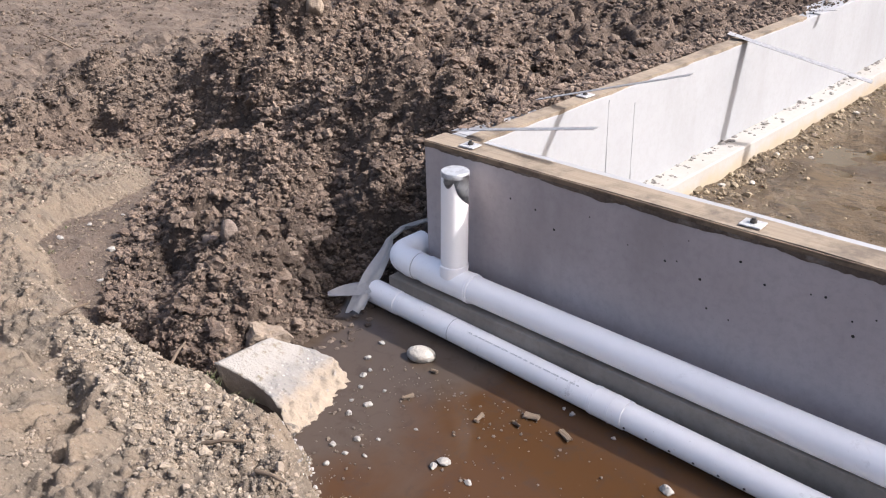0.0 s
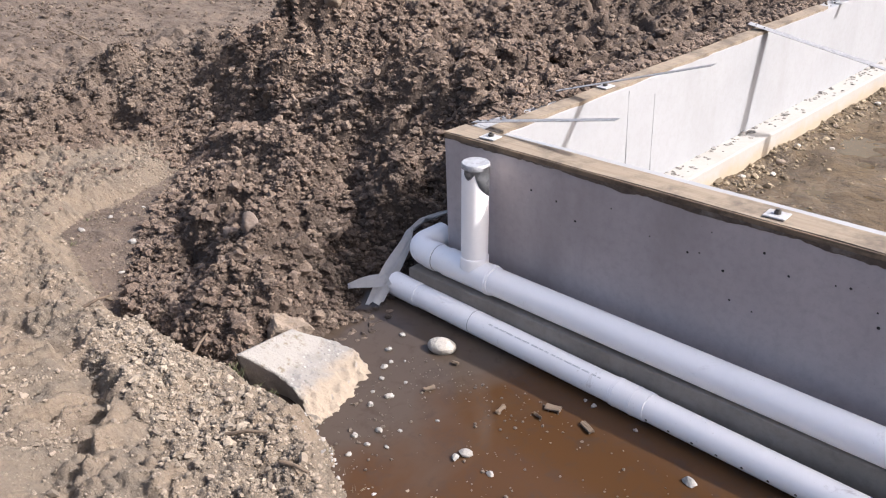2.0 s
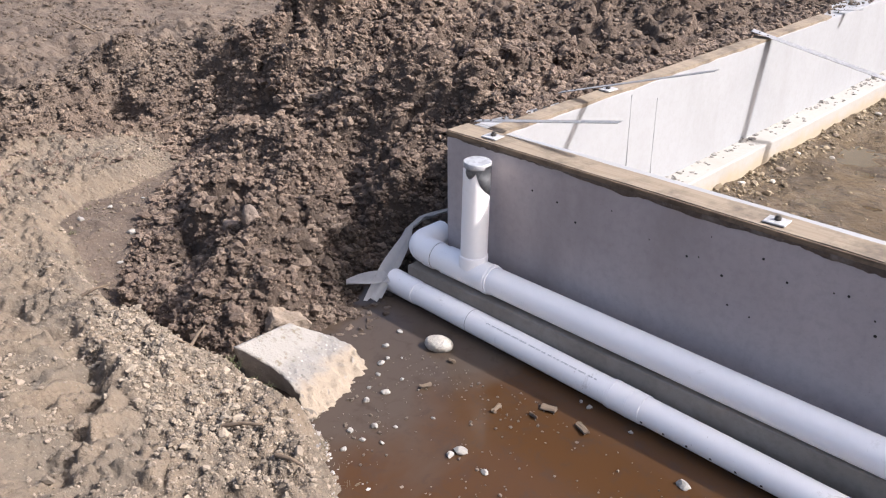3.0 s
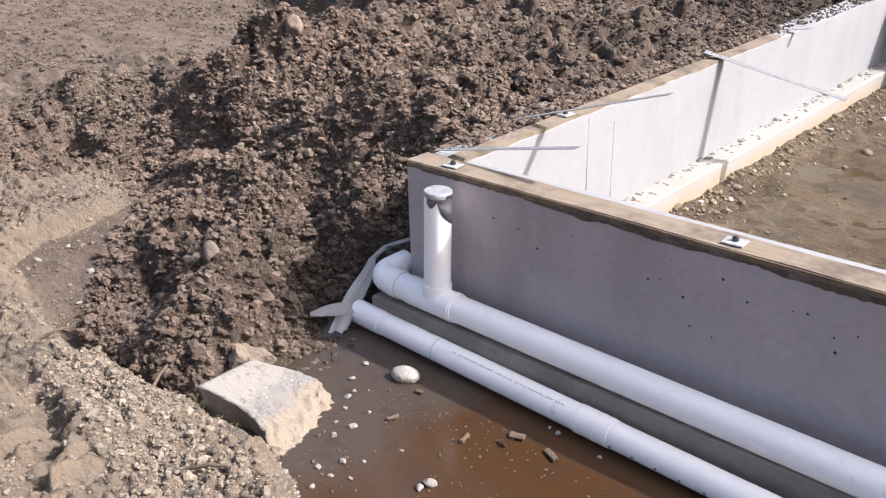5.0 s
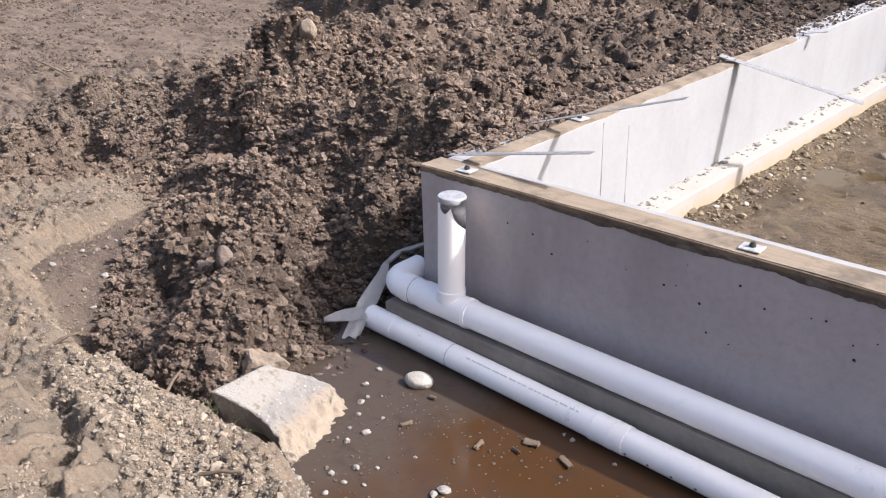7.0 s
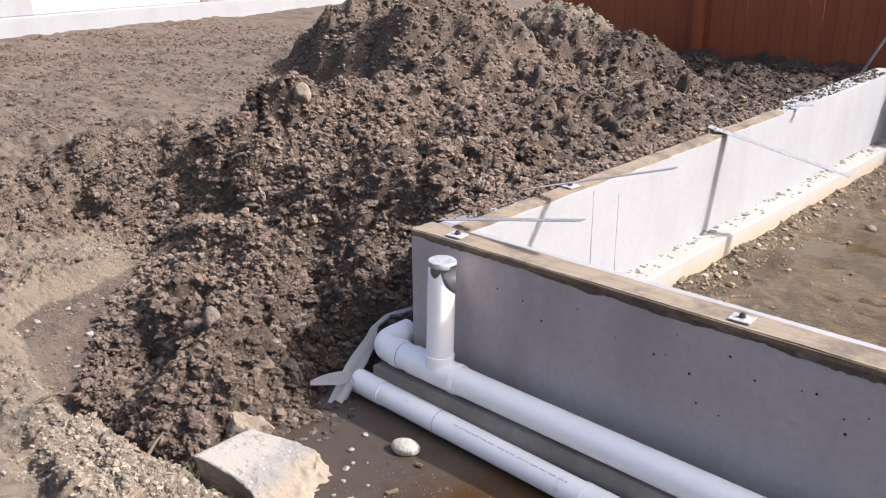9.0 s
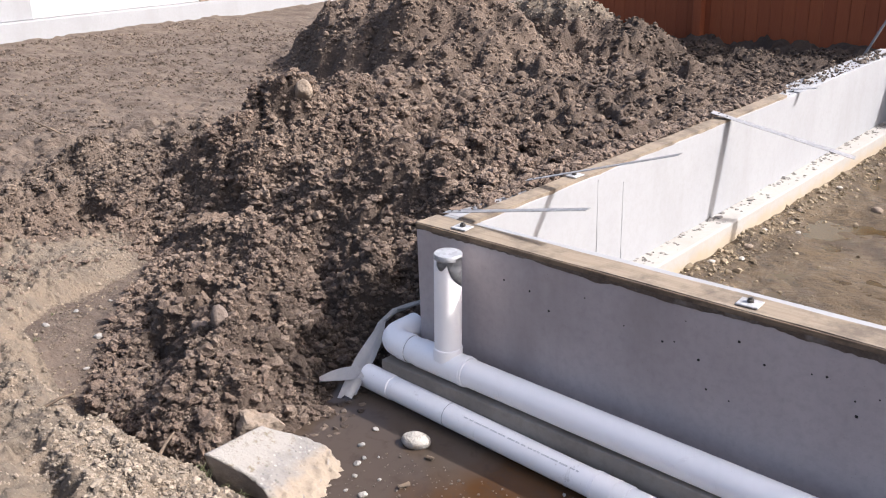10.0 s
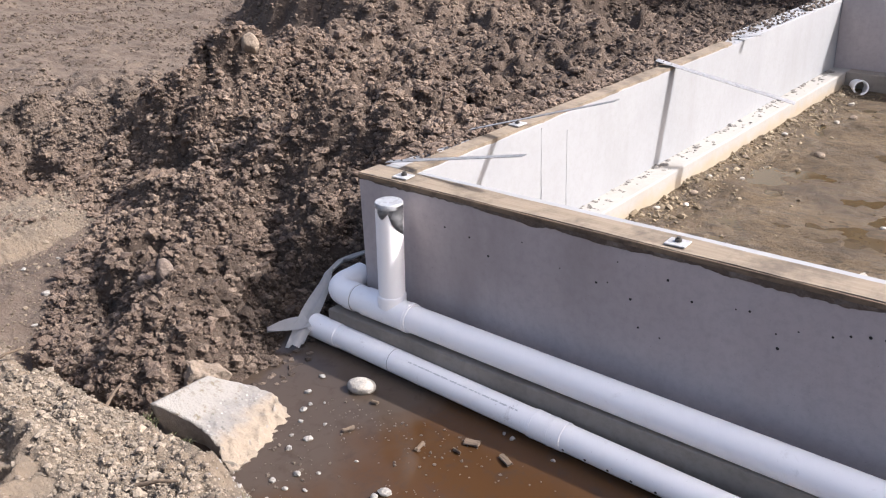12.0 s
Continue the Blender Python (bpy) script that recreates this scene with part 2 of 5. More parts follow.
INNER_FOOTING = make_concrete("sandy_footing", (0.292, 0.284, 0.266), (0.324, 0.318, 0.304), (0.259, 0.239, 0.207), 0.2, 0.55)
SILL = make_wood("sill_wood", (0.169, 0.133, 0.095), (0.250, 0.206, 0.155), (0.084, 0.066, 0.050))
SILL_EDGE = make_wood("shaded_sill_wood", (0.11, 0.078, 0.050), (0.24, 0.175, 0.115), (0.05, 0.036, 0.026))
MUD_CAKE = make_stone("mud_caked_concrete", (0.068, 0.053, 0.042), (0.128, 0.100, 0.078), (0.192, 0.160, 0.132), 14, 0.6)
SHADED_FACE = make_stone("shaded_broken_face", (0.17, 0.152, 0.135), (0.27, 0.245, 0.22), (0.12, 0.098, 0.078), 16, 0.6)
MUD_STAIN = make_stone("mud_crust", (0.07, 0.052, 0.040), (0.14, 0.105, 0.078), (0.22, 0.19, 0.165), 30, 0.8)
PVC = make_plastic("white_pvc", (0.945, 0.93, 0.93), (0.84, 0.83, 0.82))
DRAIN_PVC = make_plastic("used_white_pvc", (0.94, 0.925, 0.92), (0.80, 0.78, 0.75), 0.5, 0.8)
GRIME = make_stone("joint_mud", (0.12, 0.10, 0.085), (0.30, 0.28, 0.26), (0.55, 0.54, 0.53), 26, 0.9)
PLATE = make_metal("zinc_plate", (0.462, 0.469, 0.476), 0.5)
TAPE = make_metal("duct_tape", (0.40, 0.41, 0.43), 0.40)
STEEL = make_metal("galvanised_steel", (0.308, 0.315, 0.329), 0.45)
IRON = make_metal("dark_bolt", (0.07, 0.065, 0.06), 0.5)
FENCE = make_fence()
DARK = Mat("dark_hole", 0.9).color((0.018, 0.016, 0.015)).m
BLACK_PIPE = make_plastic("black_plastic", (0.02, 0.02, 0.02), (0.05, 0.045, 0.04), 0.4)
GREY_PANEL = make_concrete("grey_panel", (0.36, 0.36, 0.37), (0.40, 0.40, 0.41), (0.32, 0.32, 0.33), 0.0)
TWIG = make_wood("dry_twig", (0.106, 0.076, 0.050), (0.169, 0.128, 0.091), (0.062, 0.046, 0.034))


# ---- mesh helpers ----
def thing(name, label, category, at=(0, 0, 0), group="", kind=""):
    ob = new(name)
    ob.location = at
    return tagged(ob, label, category, group, kind)


def mesh_of(name, bm, material, smooth=False):
    me = bpy.data.meshes.new(name)
    bm.to_mesh(me)
    bm.free()
    me.materials.append(material)
    if smooth:
        me.polygons.foreach_set("use_smooth", [True] * len(me.polygons))
    return me


def part(name, bm, material, parent, label="", smooth=False):
    ob = new(name, mesh_of(name, bm, material, smooth))
    ob.parent = parent
    return tagged(ob, label)


def solo(name, bm, material, label, category="", kind="", group="", smooth=False):
    return tagged(new(name, mesh_of(name, bm, material, smooth)), label, category, group, kind)


def box(x0, x1, y0, y1, z0, z1, bevel=0.004, segments=2):
    bm = bmesh.new()
    bmesh.ops.create_cube(bm, size=1.0)
    for v in bm.verts:
        v.co = Vector(((x0 + x1) / 2 + v.co.x * (x1 - x0), (y0 + y1) / 2 + v.co.y * (y1 - y0), (z0 + z1) / 2 + v.co.z * (z1 - z0)))
    if bevel:
        bmesh.ops.bevel(bm, geom=bm.edges[:], offset=bevel, segments=segments, affect="EDGES", profile=0.6)
    return bm


def tube(path, radii, sides=32, inner=0.0, bm=None):
    """A round bar or pipe along a path of points; inner: the bore's radius, as a share of the outer one."""
    bm = bm or bmesh.new()
    pts = [Vector(p) for p in path]
    rings, holes = [], []
    side = None
    for n, p in enumerate(pts):
        way = (pts[min(n + 1, len(pts) - 1)] - pts[max(n - 1, 0)])
        if way.length < 1e-6:
            way = pts[-1] - pts[0]
        way.normalize()
        if side is None:
            side = way.orthogonal().normalized()
        side = (side - way * side.dot(way)).normalized()
        up = way.cross(side)
        r = radii[n] if isinstance(radii, (list, tuple)) else radii
        turn = [math.cos(a) * side + math.sin(a) * up for a in (math.tau * k / sides for k in range(sides))]
        rings.append([bm.verts.new(p + r * t) for t in turn])
        if inner:
            holes.append([bm.verts.new(p + r * inner * t) for t in turn])
    for a, b in zip(rings, rings[1:]):
        for k in range(sides):
            bm.faces.new((a[k], a[k - 1], b[k - 1], b[k])).smooth = True
    if inner:
        for a, b in zip(holes, holes[1:]):
            for k in range(sides):
                bm.faces.new((a[k - 1], a[k], b[k], b[k - 1])).smooth = True
        for ring, hole, flip in ((rings[0], holes[0], 1), (rings[-1], holes[-1], 0)):
            for k in range(sides):
                q = (ring[k - 1], ring[k], hole[k], hole[k - 1])
                bm.faces.new(q if flip else q[::-1])
    else:
        bm.faces.new(rings[0])
        bm.faces.new(rings[-1][::-1])
    for loop in rings[:1] + rings[-1:] + holes[:1] + holes[-1:]:
        for k in range(sides):
            bm.edges.get((loop[k], loop[k - 1])).smooth = False
    bmesh.ops.recalc_face_normals(bm, faces=bm.faces[:])
    return bm


# ---- soil noise ----
RNG = np.random.default_rng(7)
PERM = np.concatenate([RNG.permutation(256)] * 3)
GRAD = RNG.uniform(0, math.tau, 256)


def perlin(x, y):
    xi, yi = np.floor(x).astype(int), np.floor(y).astype(int)
    fx, fy = x - xi, y - yi
    ux, uy = fx**3 * (fx * (fx * 6 - 15) + 10), fy**3 * (fy * (fy * 6 - 15) + 10)

    def corner(i, j):
        a = GRAD[PERM[PERM[(xi + i) & 255] + ((yi + j) & 255)]]
        return np.cos(a) * (fx - i) + np.sin(a) * (fy - j)

    low = corner(0, 0) * (1 - ux) + corner(1, 0) * ux
    high = corner(0, 1) * (1 - ux) + corner(1, 1) * ux
    return 1.4 * (low * (1 - uy) + high * uy)


def fbm(x, y, octaves=4, gain=0.5):
    total, size = np.zeros(np.shape(x)), 1.0
    for n in range(octaves):
        total = total + size * perlin(x * 2.03**n + 17.3 * n, y * 2.03**n - 9.1 * n)
        size *= gain
    return total


def shards(x, y, cell, seed):
    """Broken clods: tilted, uneven cells of about the given width, with cracks between them."""
    x, y = x / cell + 23.1 * seed, y / cell - 41.7 * seed
    xi, yi = np.floor(x).astype(int), np.floor(y).astype(int)
    first, second, high = np.full(np.shape(x), 9.0), np.full(np.shape(x), 9.0), np.zeros(np.shape(x))
    for i in (-1, 0, 1):
        for j in (-1, 0, 1):
            k = PERM[PERM[(xi + i) & 255] + ((yi + j) & 255)]
            dx, dy = x - (xi + i + 0.5 + 0.42 * np.cos(GRAD[k])), y - (yi + j + 0.5 + 0.42 * np.sin(GRAD[k]))
            d = np.hypot(dx, dy)
            tilt = GRAD[PERM[k + 7]]
            near = d < first
            second = np.where(near, first, np.minimum(second, d))
            first = np.where(near, d, first)
            high = np.where(near, k / 255.0 + 0.9 * (np.cos(tilt) * dx + np.sin(tilt) * dy) - 0.35 * d * d, high)
    return high * smooth(-0.05, 0.28, second - first)


def smooth(a, b, v):
    u = np.clip((v - a) / (b - a), 0, 1)
    return u * u * (3 - 2 * u)


def hill(x, y, cx, cy, sx, sy, power=2.0, turn=0.0):
    c, s = math.cos(radians(turn)), math.sin(radians(turn))
    u, v = ((x - cx) * c + (y - cy) * s) / sx, ((y - cy) * c - (x - cx) * s) / sy
    return np.exp(-((u * u + v * v) ** (power / 2)))


def line_distance(x, y, pts):
    best = np.full(np.shape(x), 1e9)
    for (ax, ay), (bx, by) in zip(pts, pts[1:]):
        t = np.clip(((x - ax) * (bx - ax) + (y - ay) * (by - ay)) / ((bx - ax) ** 2 + (by - ay) ** 2), 0, 1)
        best = np.minimum(best, np.hypot(x - ax - t * (bx - ax), y - ay - t * (by - ay)))
    return best


# The pit beside the foundation: its southern bank, and the toe of the spoil heap to the north of it.
BANK = [(9.0, -1.75), (1.6, -1.5), (0.85, -1.24), (0.45, -1.06), (0.2, -1.02), (-0.05, -1.04), (-0.4, -1.12), (-0.9, -1.14), (-1.3, -1.06), (-1.70, -0.98), (-1.86, -0.78), (-1.88, -0.50), (-2.0, -0.18)]
TOE = [(-2.12, -0.02), (-1.85, -0.28), (-1.52, -0.62), (-1.22, -0.88), (-1.02, -1.03), (-0.86, -1.115), (-0.5, -1.10), (-0.15, -1.04), (0.0, -0.86), (-0.03, -0.64), (-0.05, -0.47), (-0.17, -0.33), (-0.22, -0.15), (-0.13, 0.0), (0.0, 0.02), (9.0, 0.02)]


def inside(x, y, loop):
    odd = np.zeros(np.shape(x), bool)
    for (ax, ay), (bx, by) in zip(loop, loop[1:] + loop[:1]):
        if ay != by:
            odd ^= ((ay > y) != (by > y)) & (x < (bx - ax) * (y - ay) / (by - ay) + ax)
    return odd


def shape(x, y):
    """Height of the ground and its share of sand, wet mud, indoor floor and roughness."""
    wob = 0.05 * fbm(x * 3.1, y * 3.1, 3)
    pit = inside(x, y, BANK + TOE)
    south = line_distance(x, y, BANK) + wob
    north = line_distance(x, y, TOE) + wob
    low = 0.080 + 0.09 * smooth(-0.85, -1.6, x) + 0.004 * fbm(x * 5, y * 5, 3)
    grade = 0.45 + 0.03 * fbm(x * 0.4, y * 0.4, 3)
    bank = low + (0.27 - low) * smooth(0.0, 0.13, south) + (grade - 0.27) * smooth(0.05, 1.5, south)
    rise = 0.50 + 0.65 * smooth(-0.4, -1.1, x) * smooth(0.6, -0.2, y)
    heap = low + (0.66 - low) * (1 - np.exp(-((np.maximum(north, 0) / rise) ** 1.2)))
    heap = heap + 0.13 * hill(x, y, -0.2, 0.45, 0.35, 0.5) + 0.04 * hill(x, y, -0.55, -0.2, 0.22, 0.3) - 0.10 * hill(x, y, -0.24, -0.05, 0.18, 0.28) + 0.05 * hill(x, y, -1.45, 0.12, 0.35, 0.25) - 0.10 * hill(x, y, -0.75, 0.15, 0.35, 0.3)
    heap = heap + 0.16 * hill(x, y, -2.25, 1.25, 0.45, 0.55) + 0.10 * hill(x, y, -1.0, 0.75, 0.45, 0.4) - 0.07 * hill(x, y, -0.5, 2.4, 0.5, 1.4) - 0.12 * smooth(-1.5, -0.3, x) * smooth(3.0, 4.6, y)
    track = smooth(-2.25, -3.15, x + 0.45 * np.maximum(0, y - 1.5) + 0.35 * fbm(x * 1.3, y * 1.3, 2))
    heap = heap + (grade - heap) * np.maximum(track, smooth(3.0, 6.0, y))
    sx0, sy0 = x + 0.22 * fbm(x * 1.6, y * 1.6, 3), y + 0.22 * fbm(x * 1.6 + 8, y * 1.6, 3)
    heap = heap + 0.74 * hill(sx0, sy0, -4.3, 4.50, 1.50, 1.05, 5.0, -20) + 0.36 * hill(sx0, sy0, -2.75, 5.75, 0.62, 0.5, 3.0, -20) + 0.62 * hill(sx0, sy0, -3.9, 6.4, 0.8, 0.55, 2.2)
    # steps, ledges and hollows where the digger's bucket left the heap
    sx, sy = x + 0.07 * fbm(x * 3.7, y * 3.7, 3), y + 0.07 * fbm(x * 3.7 + 20, y * 3.7, 3)
    heap = heap + 0.13 * smooth(-0.05, 0.06, sy - 0.40 - 0.22 * (sx + 2.3)) * hill(x, y, -1.95, 0.70, 0.62, 0.45, 4)
    heap = heap + 0.07 * hill(sx, sy, -1.62, 0.12, 0.48, 0.085, 4, -3) - 0.07 * hill(x, y, -1.95, 0.27, 0.38, 0.09, 3, 8)
    heap = heap - 0.14 * hill(sx, sy, -0.93, 0.27, 0.19, 0.10, 3, -20)
    heap = heap + 0.13 * smooth(-0.04, 0.05, sy - 0.60 - 0.12 * (sx + 0.8)) * hill(x, y, -0.72, 0.88, 0.50, 0.45, 4)
    heap = heap + 0.12 * smooth(-0.06, 0.08, sx + 2.55 + 0.35 * (sy - 1.2)) * hill(x, y, -2.1, 1.55, 0.75, 0.95, 4)
    heap = heap + 0.10 * hill(sx, sy, -3.35, 0.24, 0.20, 0.16, 3) - 0.08 * hill(x, y, -2.75, -0.10, 0.25, 0.12, 3)
    heap = heap - 0.08 * hill(x, y, -0.55, -0.10, 0.16, 0.30, 3, 25) - 0.06 * hill(x, y, -0.30, -0.55, 0.12, 0.2, 3)
    heap = heap + 0.17 * hill(x, y, -0.10, 0.17, 0.12, 0.12, 3)
    blend = smooth(-0.12, 0.12, south - north)
    z = np.where(pit, low, bank * (1 - blend) + heap * blend)
    far_left = smooth(-2.3, -2.75, x + 0.3 * fbm(x * 2, y * 2, 2))
    rough = np.where(pit, 0.06, (0.52 + 0.38 * far_left) * (1 - blend) + blend * (1 - 0.30 * track * smooth(-3.2, -4.2, x) - 0.15 * track))
    rough = rough * (1 - 0.55 * smooth(-3.8, -4.8, x - 0.2 * y) * (1 - hill(x, y, -4.3, 4.5, 2.3, 1.7, 5, -20)))
    pile = hill(x, y, -4.3, 4.5, 2.15, 1.6, 5, -20)
    rough = np.maximum(rough, np.where(pit, 0, pile + hill(x, y, -2.6, 5.7, 1.0, 0.8, 4) + 0.6 * hill(x, y, -3.9, 6.4, 1.0, 0.8, 4)))
    rough = rough * (1 - 0.35 * smooth(-1.8, -1.0, x) * smooth(3.4, 4.8, y))
    rough = rough * (1 - 0.7 * smooth(12, 25, np.hypot(x, y)))
    rough = np.where(pit, rough, rough * smooth(0.0, 0.05, np.minimum(south, north) + 0.03) * (0.45 + 0.55 * smooth(0.0, 0.35, np.minimum(north, south + 0.2))))
    sandy = np.where(pit, 0.0, np.maximum((1 - blend) * (1 - far_left), hill(x, y, -2.15, -0.3, 0.4, 0.33, 3) * 0.75))
    sandy = np.maximum(sandy, hill(x, y, -3.9, 6.5, 0.8, 0.55, 3) * 1.1)
    wet = np.where(pit, 1.0, 0.0) * (1 - 0.85 * smooth(-0.7, -1.15, x))
    rough = np.where(pit, 0.06 + 0.10 * smooth(-0.8, -1.2, x), rough)
    spill = hill(x, y, 0.33, -0.86, 0.20, 0.17, 3)
    sandy, wet = np.maximum(sandy, spill * 1.2), wet * (1 - smooth(0.3, 0.7, spill))
    rough = rough * (1 - 0.6 * hill(x, y, -2.2, -0.25, 0.4, 0.36, 3))
    under = -(y + 1.44) - 0.18 * (x + 0.4) - 0.7 * np.maximum(0, x) + 0.05 * fbm(x * 6, y * 6, 3)
    z = z - 0.09 * smooth(0.0, 0.06, under) * hill(x, y, -0.15, -1.75, 0.62, 0.42, 4)
    z = z - 0.03 * hill(x, y, 0.10, -1.15, 0.24, 0.075, 3)
    sandy = np.where(pit, 0.25 * smooth(-0.9, -1.4, x), sandy)
    dry = np.clip(np.maximum(np.maximum(track * (1 - 0.85 * pile), 0.4 * far_left), 0.45 * smooth(1.2, 3.0, y) * (1 - 0.6 * pile)), 0, 1)
    dry = np.where(pit, 0.95 * smooth(-0.7, -1.15, x), dry) * (1 - wet)
    sandy = sandy * (1 - smooth(1.0, 1.9, x + 0.5 * fbm(x * 0.9, y * 0.9, 3))) * (1 - smooth(-2.2, -3.2, y + 0.7 * fbm(x * 0.8 + 4, y * 0.8, 3)))
    rough = rough * (1 - 0.9 * smooth(-2.1, -2.8, y)) * (1 - 0.9 * smooth(1.5, 2.4, x))
    # inside the foundation walls
    room = (x > 0.02) & (y > 0.02) & (x < 7.0) & (y < 5.6)
    z = np.where(room, 0.090 + 0.010 * fbm(x * 2.2, y * 2.2, 4) + 0.014 * (shards(x + 0.05 * fbm(x * 5, y * 5, 2), y, 0.16, 9) - 0.3) * smooth(-0.2, 0.3, fbm(x * 1.7, y * 1.7, 2)) + 0.03 * hill(x, 0 * y, 0.33, 0, 0.14, 1.0), z)
    rough = np.where(room, 0.10, rough)
    sandy, wet = np.where(room, 0, sandy), np.where(room, 0, wet)
    # Dark patch at the wall corner: moist soil and wall shade, as one colour.
    damp = 1.15 * hill(x, y, -0.20, -0.26, 0.58, 0.52, 3)
    damp = np.maximum(damp, 0.55 * smooth(-2.6, -1.4, x - 0.12 * y) * smooth(1.4, 2.6, y))
    damp = np.maximum(damp, 0.7 * hill(x, y, -0.85, -0.72, 0.30, 0.22, 3))
    damp = damp * np.clip(0.75 + 0.9 * fbm(x * 4, y * 4, 3), 0, 1) * (1 - sandy)
    # Dark strip before the fence: damp soil, with the fence's shade painted in.
    damp = np.maximum(damp, smooth(5.0, 6.0, y + 0.35 * x + 0.6 + 0.3 * fbm(x, y, 2)) * smooth(-4.4, -3.4, x)) * (1 - room)
    return z, rough, sandy, wet, room * 1.0, dry, damp


def surface(x, y):
    z, rough, sandy, wet, room, dry, damp = shape(x, y)
    far = smooth(1.2, 2.6, y)
    wx, wy = x + 0.06 * fbm(x * 4, y * 4, 3), y + 0.06 * fbm(x * 4 + 9, y * 4, 3)
    vx, vy = x + 0.018 * fbm(x * 13, y * 13, 3), y + 0.018 * fbm(x * 13 + 9, y * 13, 3)
    blocky = 0.45 + 0.55 * smooth(-0.25, 0.3, fbm(x * 1.3 + 11, y * 1.3, 2))
    d = 0.07 * fbm(x * 3.3 + 5, y * 3.3, 4, 0.55) + 0.075 * (shards(wx, wy, 0.44, 4) - 0.35)
    d = d + (1 - 0.15 * far) * blocky * 0.050 * (shards(wx, wy, 0.19, 1) - 0.3) + (1 - 0.2 * far) * 0.026 * (shards(vx, vy, 0.085, 2) - 0.3)
    d = d + (1 - far) * 0.013 * (shards(vx, vy, 0.040, 3) - 0.3) + (1 - far) * 0.006 * fbm(x * 45, y * 45, 3)
    d = d + 0.07 * smooth(-0.16, 0.16, fbm(wx * 1.9 + 40, wy * 1.9, 3)) + 0.035 * smooth(-0.12, 0.12, fbm(wx * 4.1 + 70, wy * 4.1, 3)) - 0.05
    loose = np.clip(sandy, 0, 1)
    grain = 0.020 * (shards(vx, vy, 0.045, 6) - 0.3) + 0.030 * (shards(wx, wy, 0.11, 7) - 0.3) * smooth(-0.1, 0.3, fbm(x * 2.3 + 2, y * 2.3, 3)) + 0.012 * fbm(x * 22, y * 22, 4, 0.6)
    d = d * (1 - 0.65 * loose) + 2.2 * grain * loose
    tread = hill(x, y, -0.22, -1.78, 0.50, 0.30, 4)
    beat = np.sin((x + 0.10 * (y + 1.7)) * 66 + 1.5 * fbm(x * 2.1, y * 2.1, 2))
    ribs = 0.050 * smooth(-0.7, 0.5, beat) * tread * (0.6 + 0.8 * smooth(-0.3, 0.3, fbm(x * 5, y * 5, 2)))
    return z + rough * (1 - 0.6 * tread) * d + ribs, rough, sandy, wet, room, dry, damp


def spaced(*runs):
    out = [runs[0][0]]
    for a, b, step in runs:
        n = max(1, round((b - a) / step))
        out += [a + (b - a) * (k + 1) / n for k in range(n)]
    return np.array(out)


GX = spaced((-900, -100, 100), (-100, -20, 10), (-20, -11, 0.5), (-11, -6, 0.07), (-6, -2.6, 0.026), (-2.6, 0.8, 0.009), (0.8, 2.6, 0.03), (2.6, 4.0, 0.1), (4.0, 8, 0.5), (8, 100, 12), (100, 900, 100))
GY = spaced((-900, -100, 100), (-100, -8, 10), (-8, -2.6, 0.3), (-2.6, -1.9, 0.03), (-1.9, 1.2, 0.009), (1.2, 3.0, 0.02), (3.0, 6.6, 0.035), (6.6, 10, 0.12), (10, 20, 1), (20, 100, 10), (100, 900, 100))
MX, MY = np.meshgrid(GX, GY)
MZ, _, SANDY, WET, ROOM, DRY, DAMP_SHADE = surface(MX, MY)


def ground_z(x, y):
    i = int(np.clip(np.searchsorted(GX, x) - 1, 0, len(GX) - 2))
    j = int(np.clip(np.searchsorted(GY, y) - 1, 0, len(GY) - 2))
    u, v = (x - GX[i]) / (GX[i + 1] - GX[i]), (y - GY[j]) / (GY[j + 1] - GY[j])
    return float((MZ[j, i] * (1 - u) + MZ[j, i + 1] * u) * (1 - v) + (MZ[j + 1, i] * (1 - u) + MZ[j + 1, i + 1] * u) * v)


def raw_mesh(name, verts, faces, material, smooth_faces=True):
    me = bpy.data.meshes.new(name)
    n = faces.shape[1]
    me.vertices.add(len(verts))
    me.vertices.foreach_set("co", np.ascontiguousarray(verts, np.float32).ravel())
    me.loops.add(faces.size)
    me.loops.foreach_set("vertex_index", np.ascontiguousarray(faces, np.int32).ravel())
    me.polygons.add(len(faces))
    me.polygons.foreach_set("loop_start", np.arange(0, faces.size, n, dtype=np.int32))
    me.polygons.foreach_set("use_smooth", np.full(len(faces), smooth_faces))
    me.update(calc_edges=True)
    me.materials.append(material)
    return me


# ---- ground ----
def build_ground():
    rows, cols = MX.shape
    idx = np.arange(rows * cols).reshape(rows, cols)
    quads = np.stack([idx[:-1, :-1], idx[:-1, 1:], idx[1:, 1:], idx[1:, :-1]], -1).reshape(-1, 4)
    me = raw_mesh("ground", np.stack([MX, MY, MZ], -1).reshape(-1, 3), quads, SOIL)
    for name, data in (("sand", SANDY), ("wet", WET), ("floor", ROOM), ("dry", DRY), ("damp", DAMP_SHADE)):
        me.attributes.new(name, "FLOAT", "POINT").data.foreach_set("value", data.astype(np.float32).ravel())
    return tagged(new("ground", me), "churned brown building-site soil with a muddy pit", "ground", kind="structure")


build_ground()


# ---- foundation ----
TOP, INNER, FAR, FOOT = 0.790, 0.187, 5.49, 0.235   # concrete top, wall thickness, inner face of the far wall, footing top


def cast_wall(x0, x1, y0, y1, z0, z1):
    """A cast wall with worn edges."""
    return box(x0, x1, y0, y1, z0, z1, 0.006, 2)


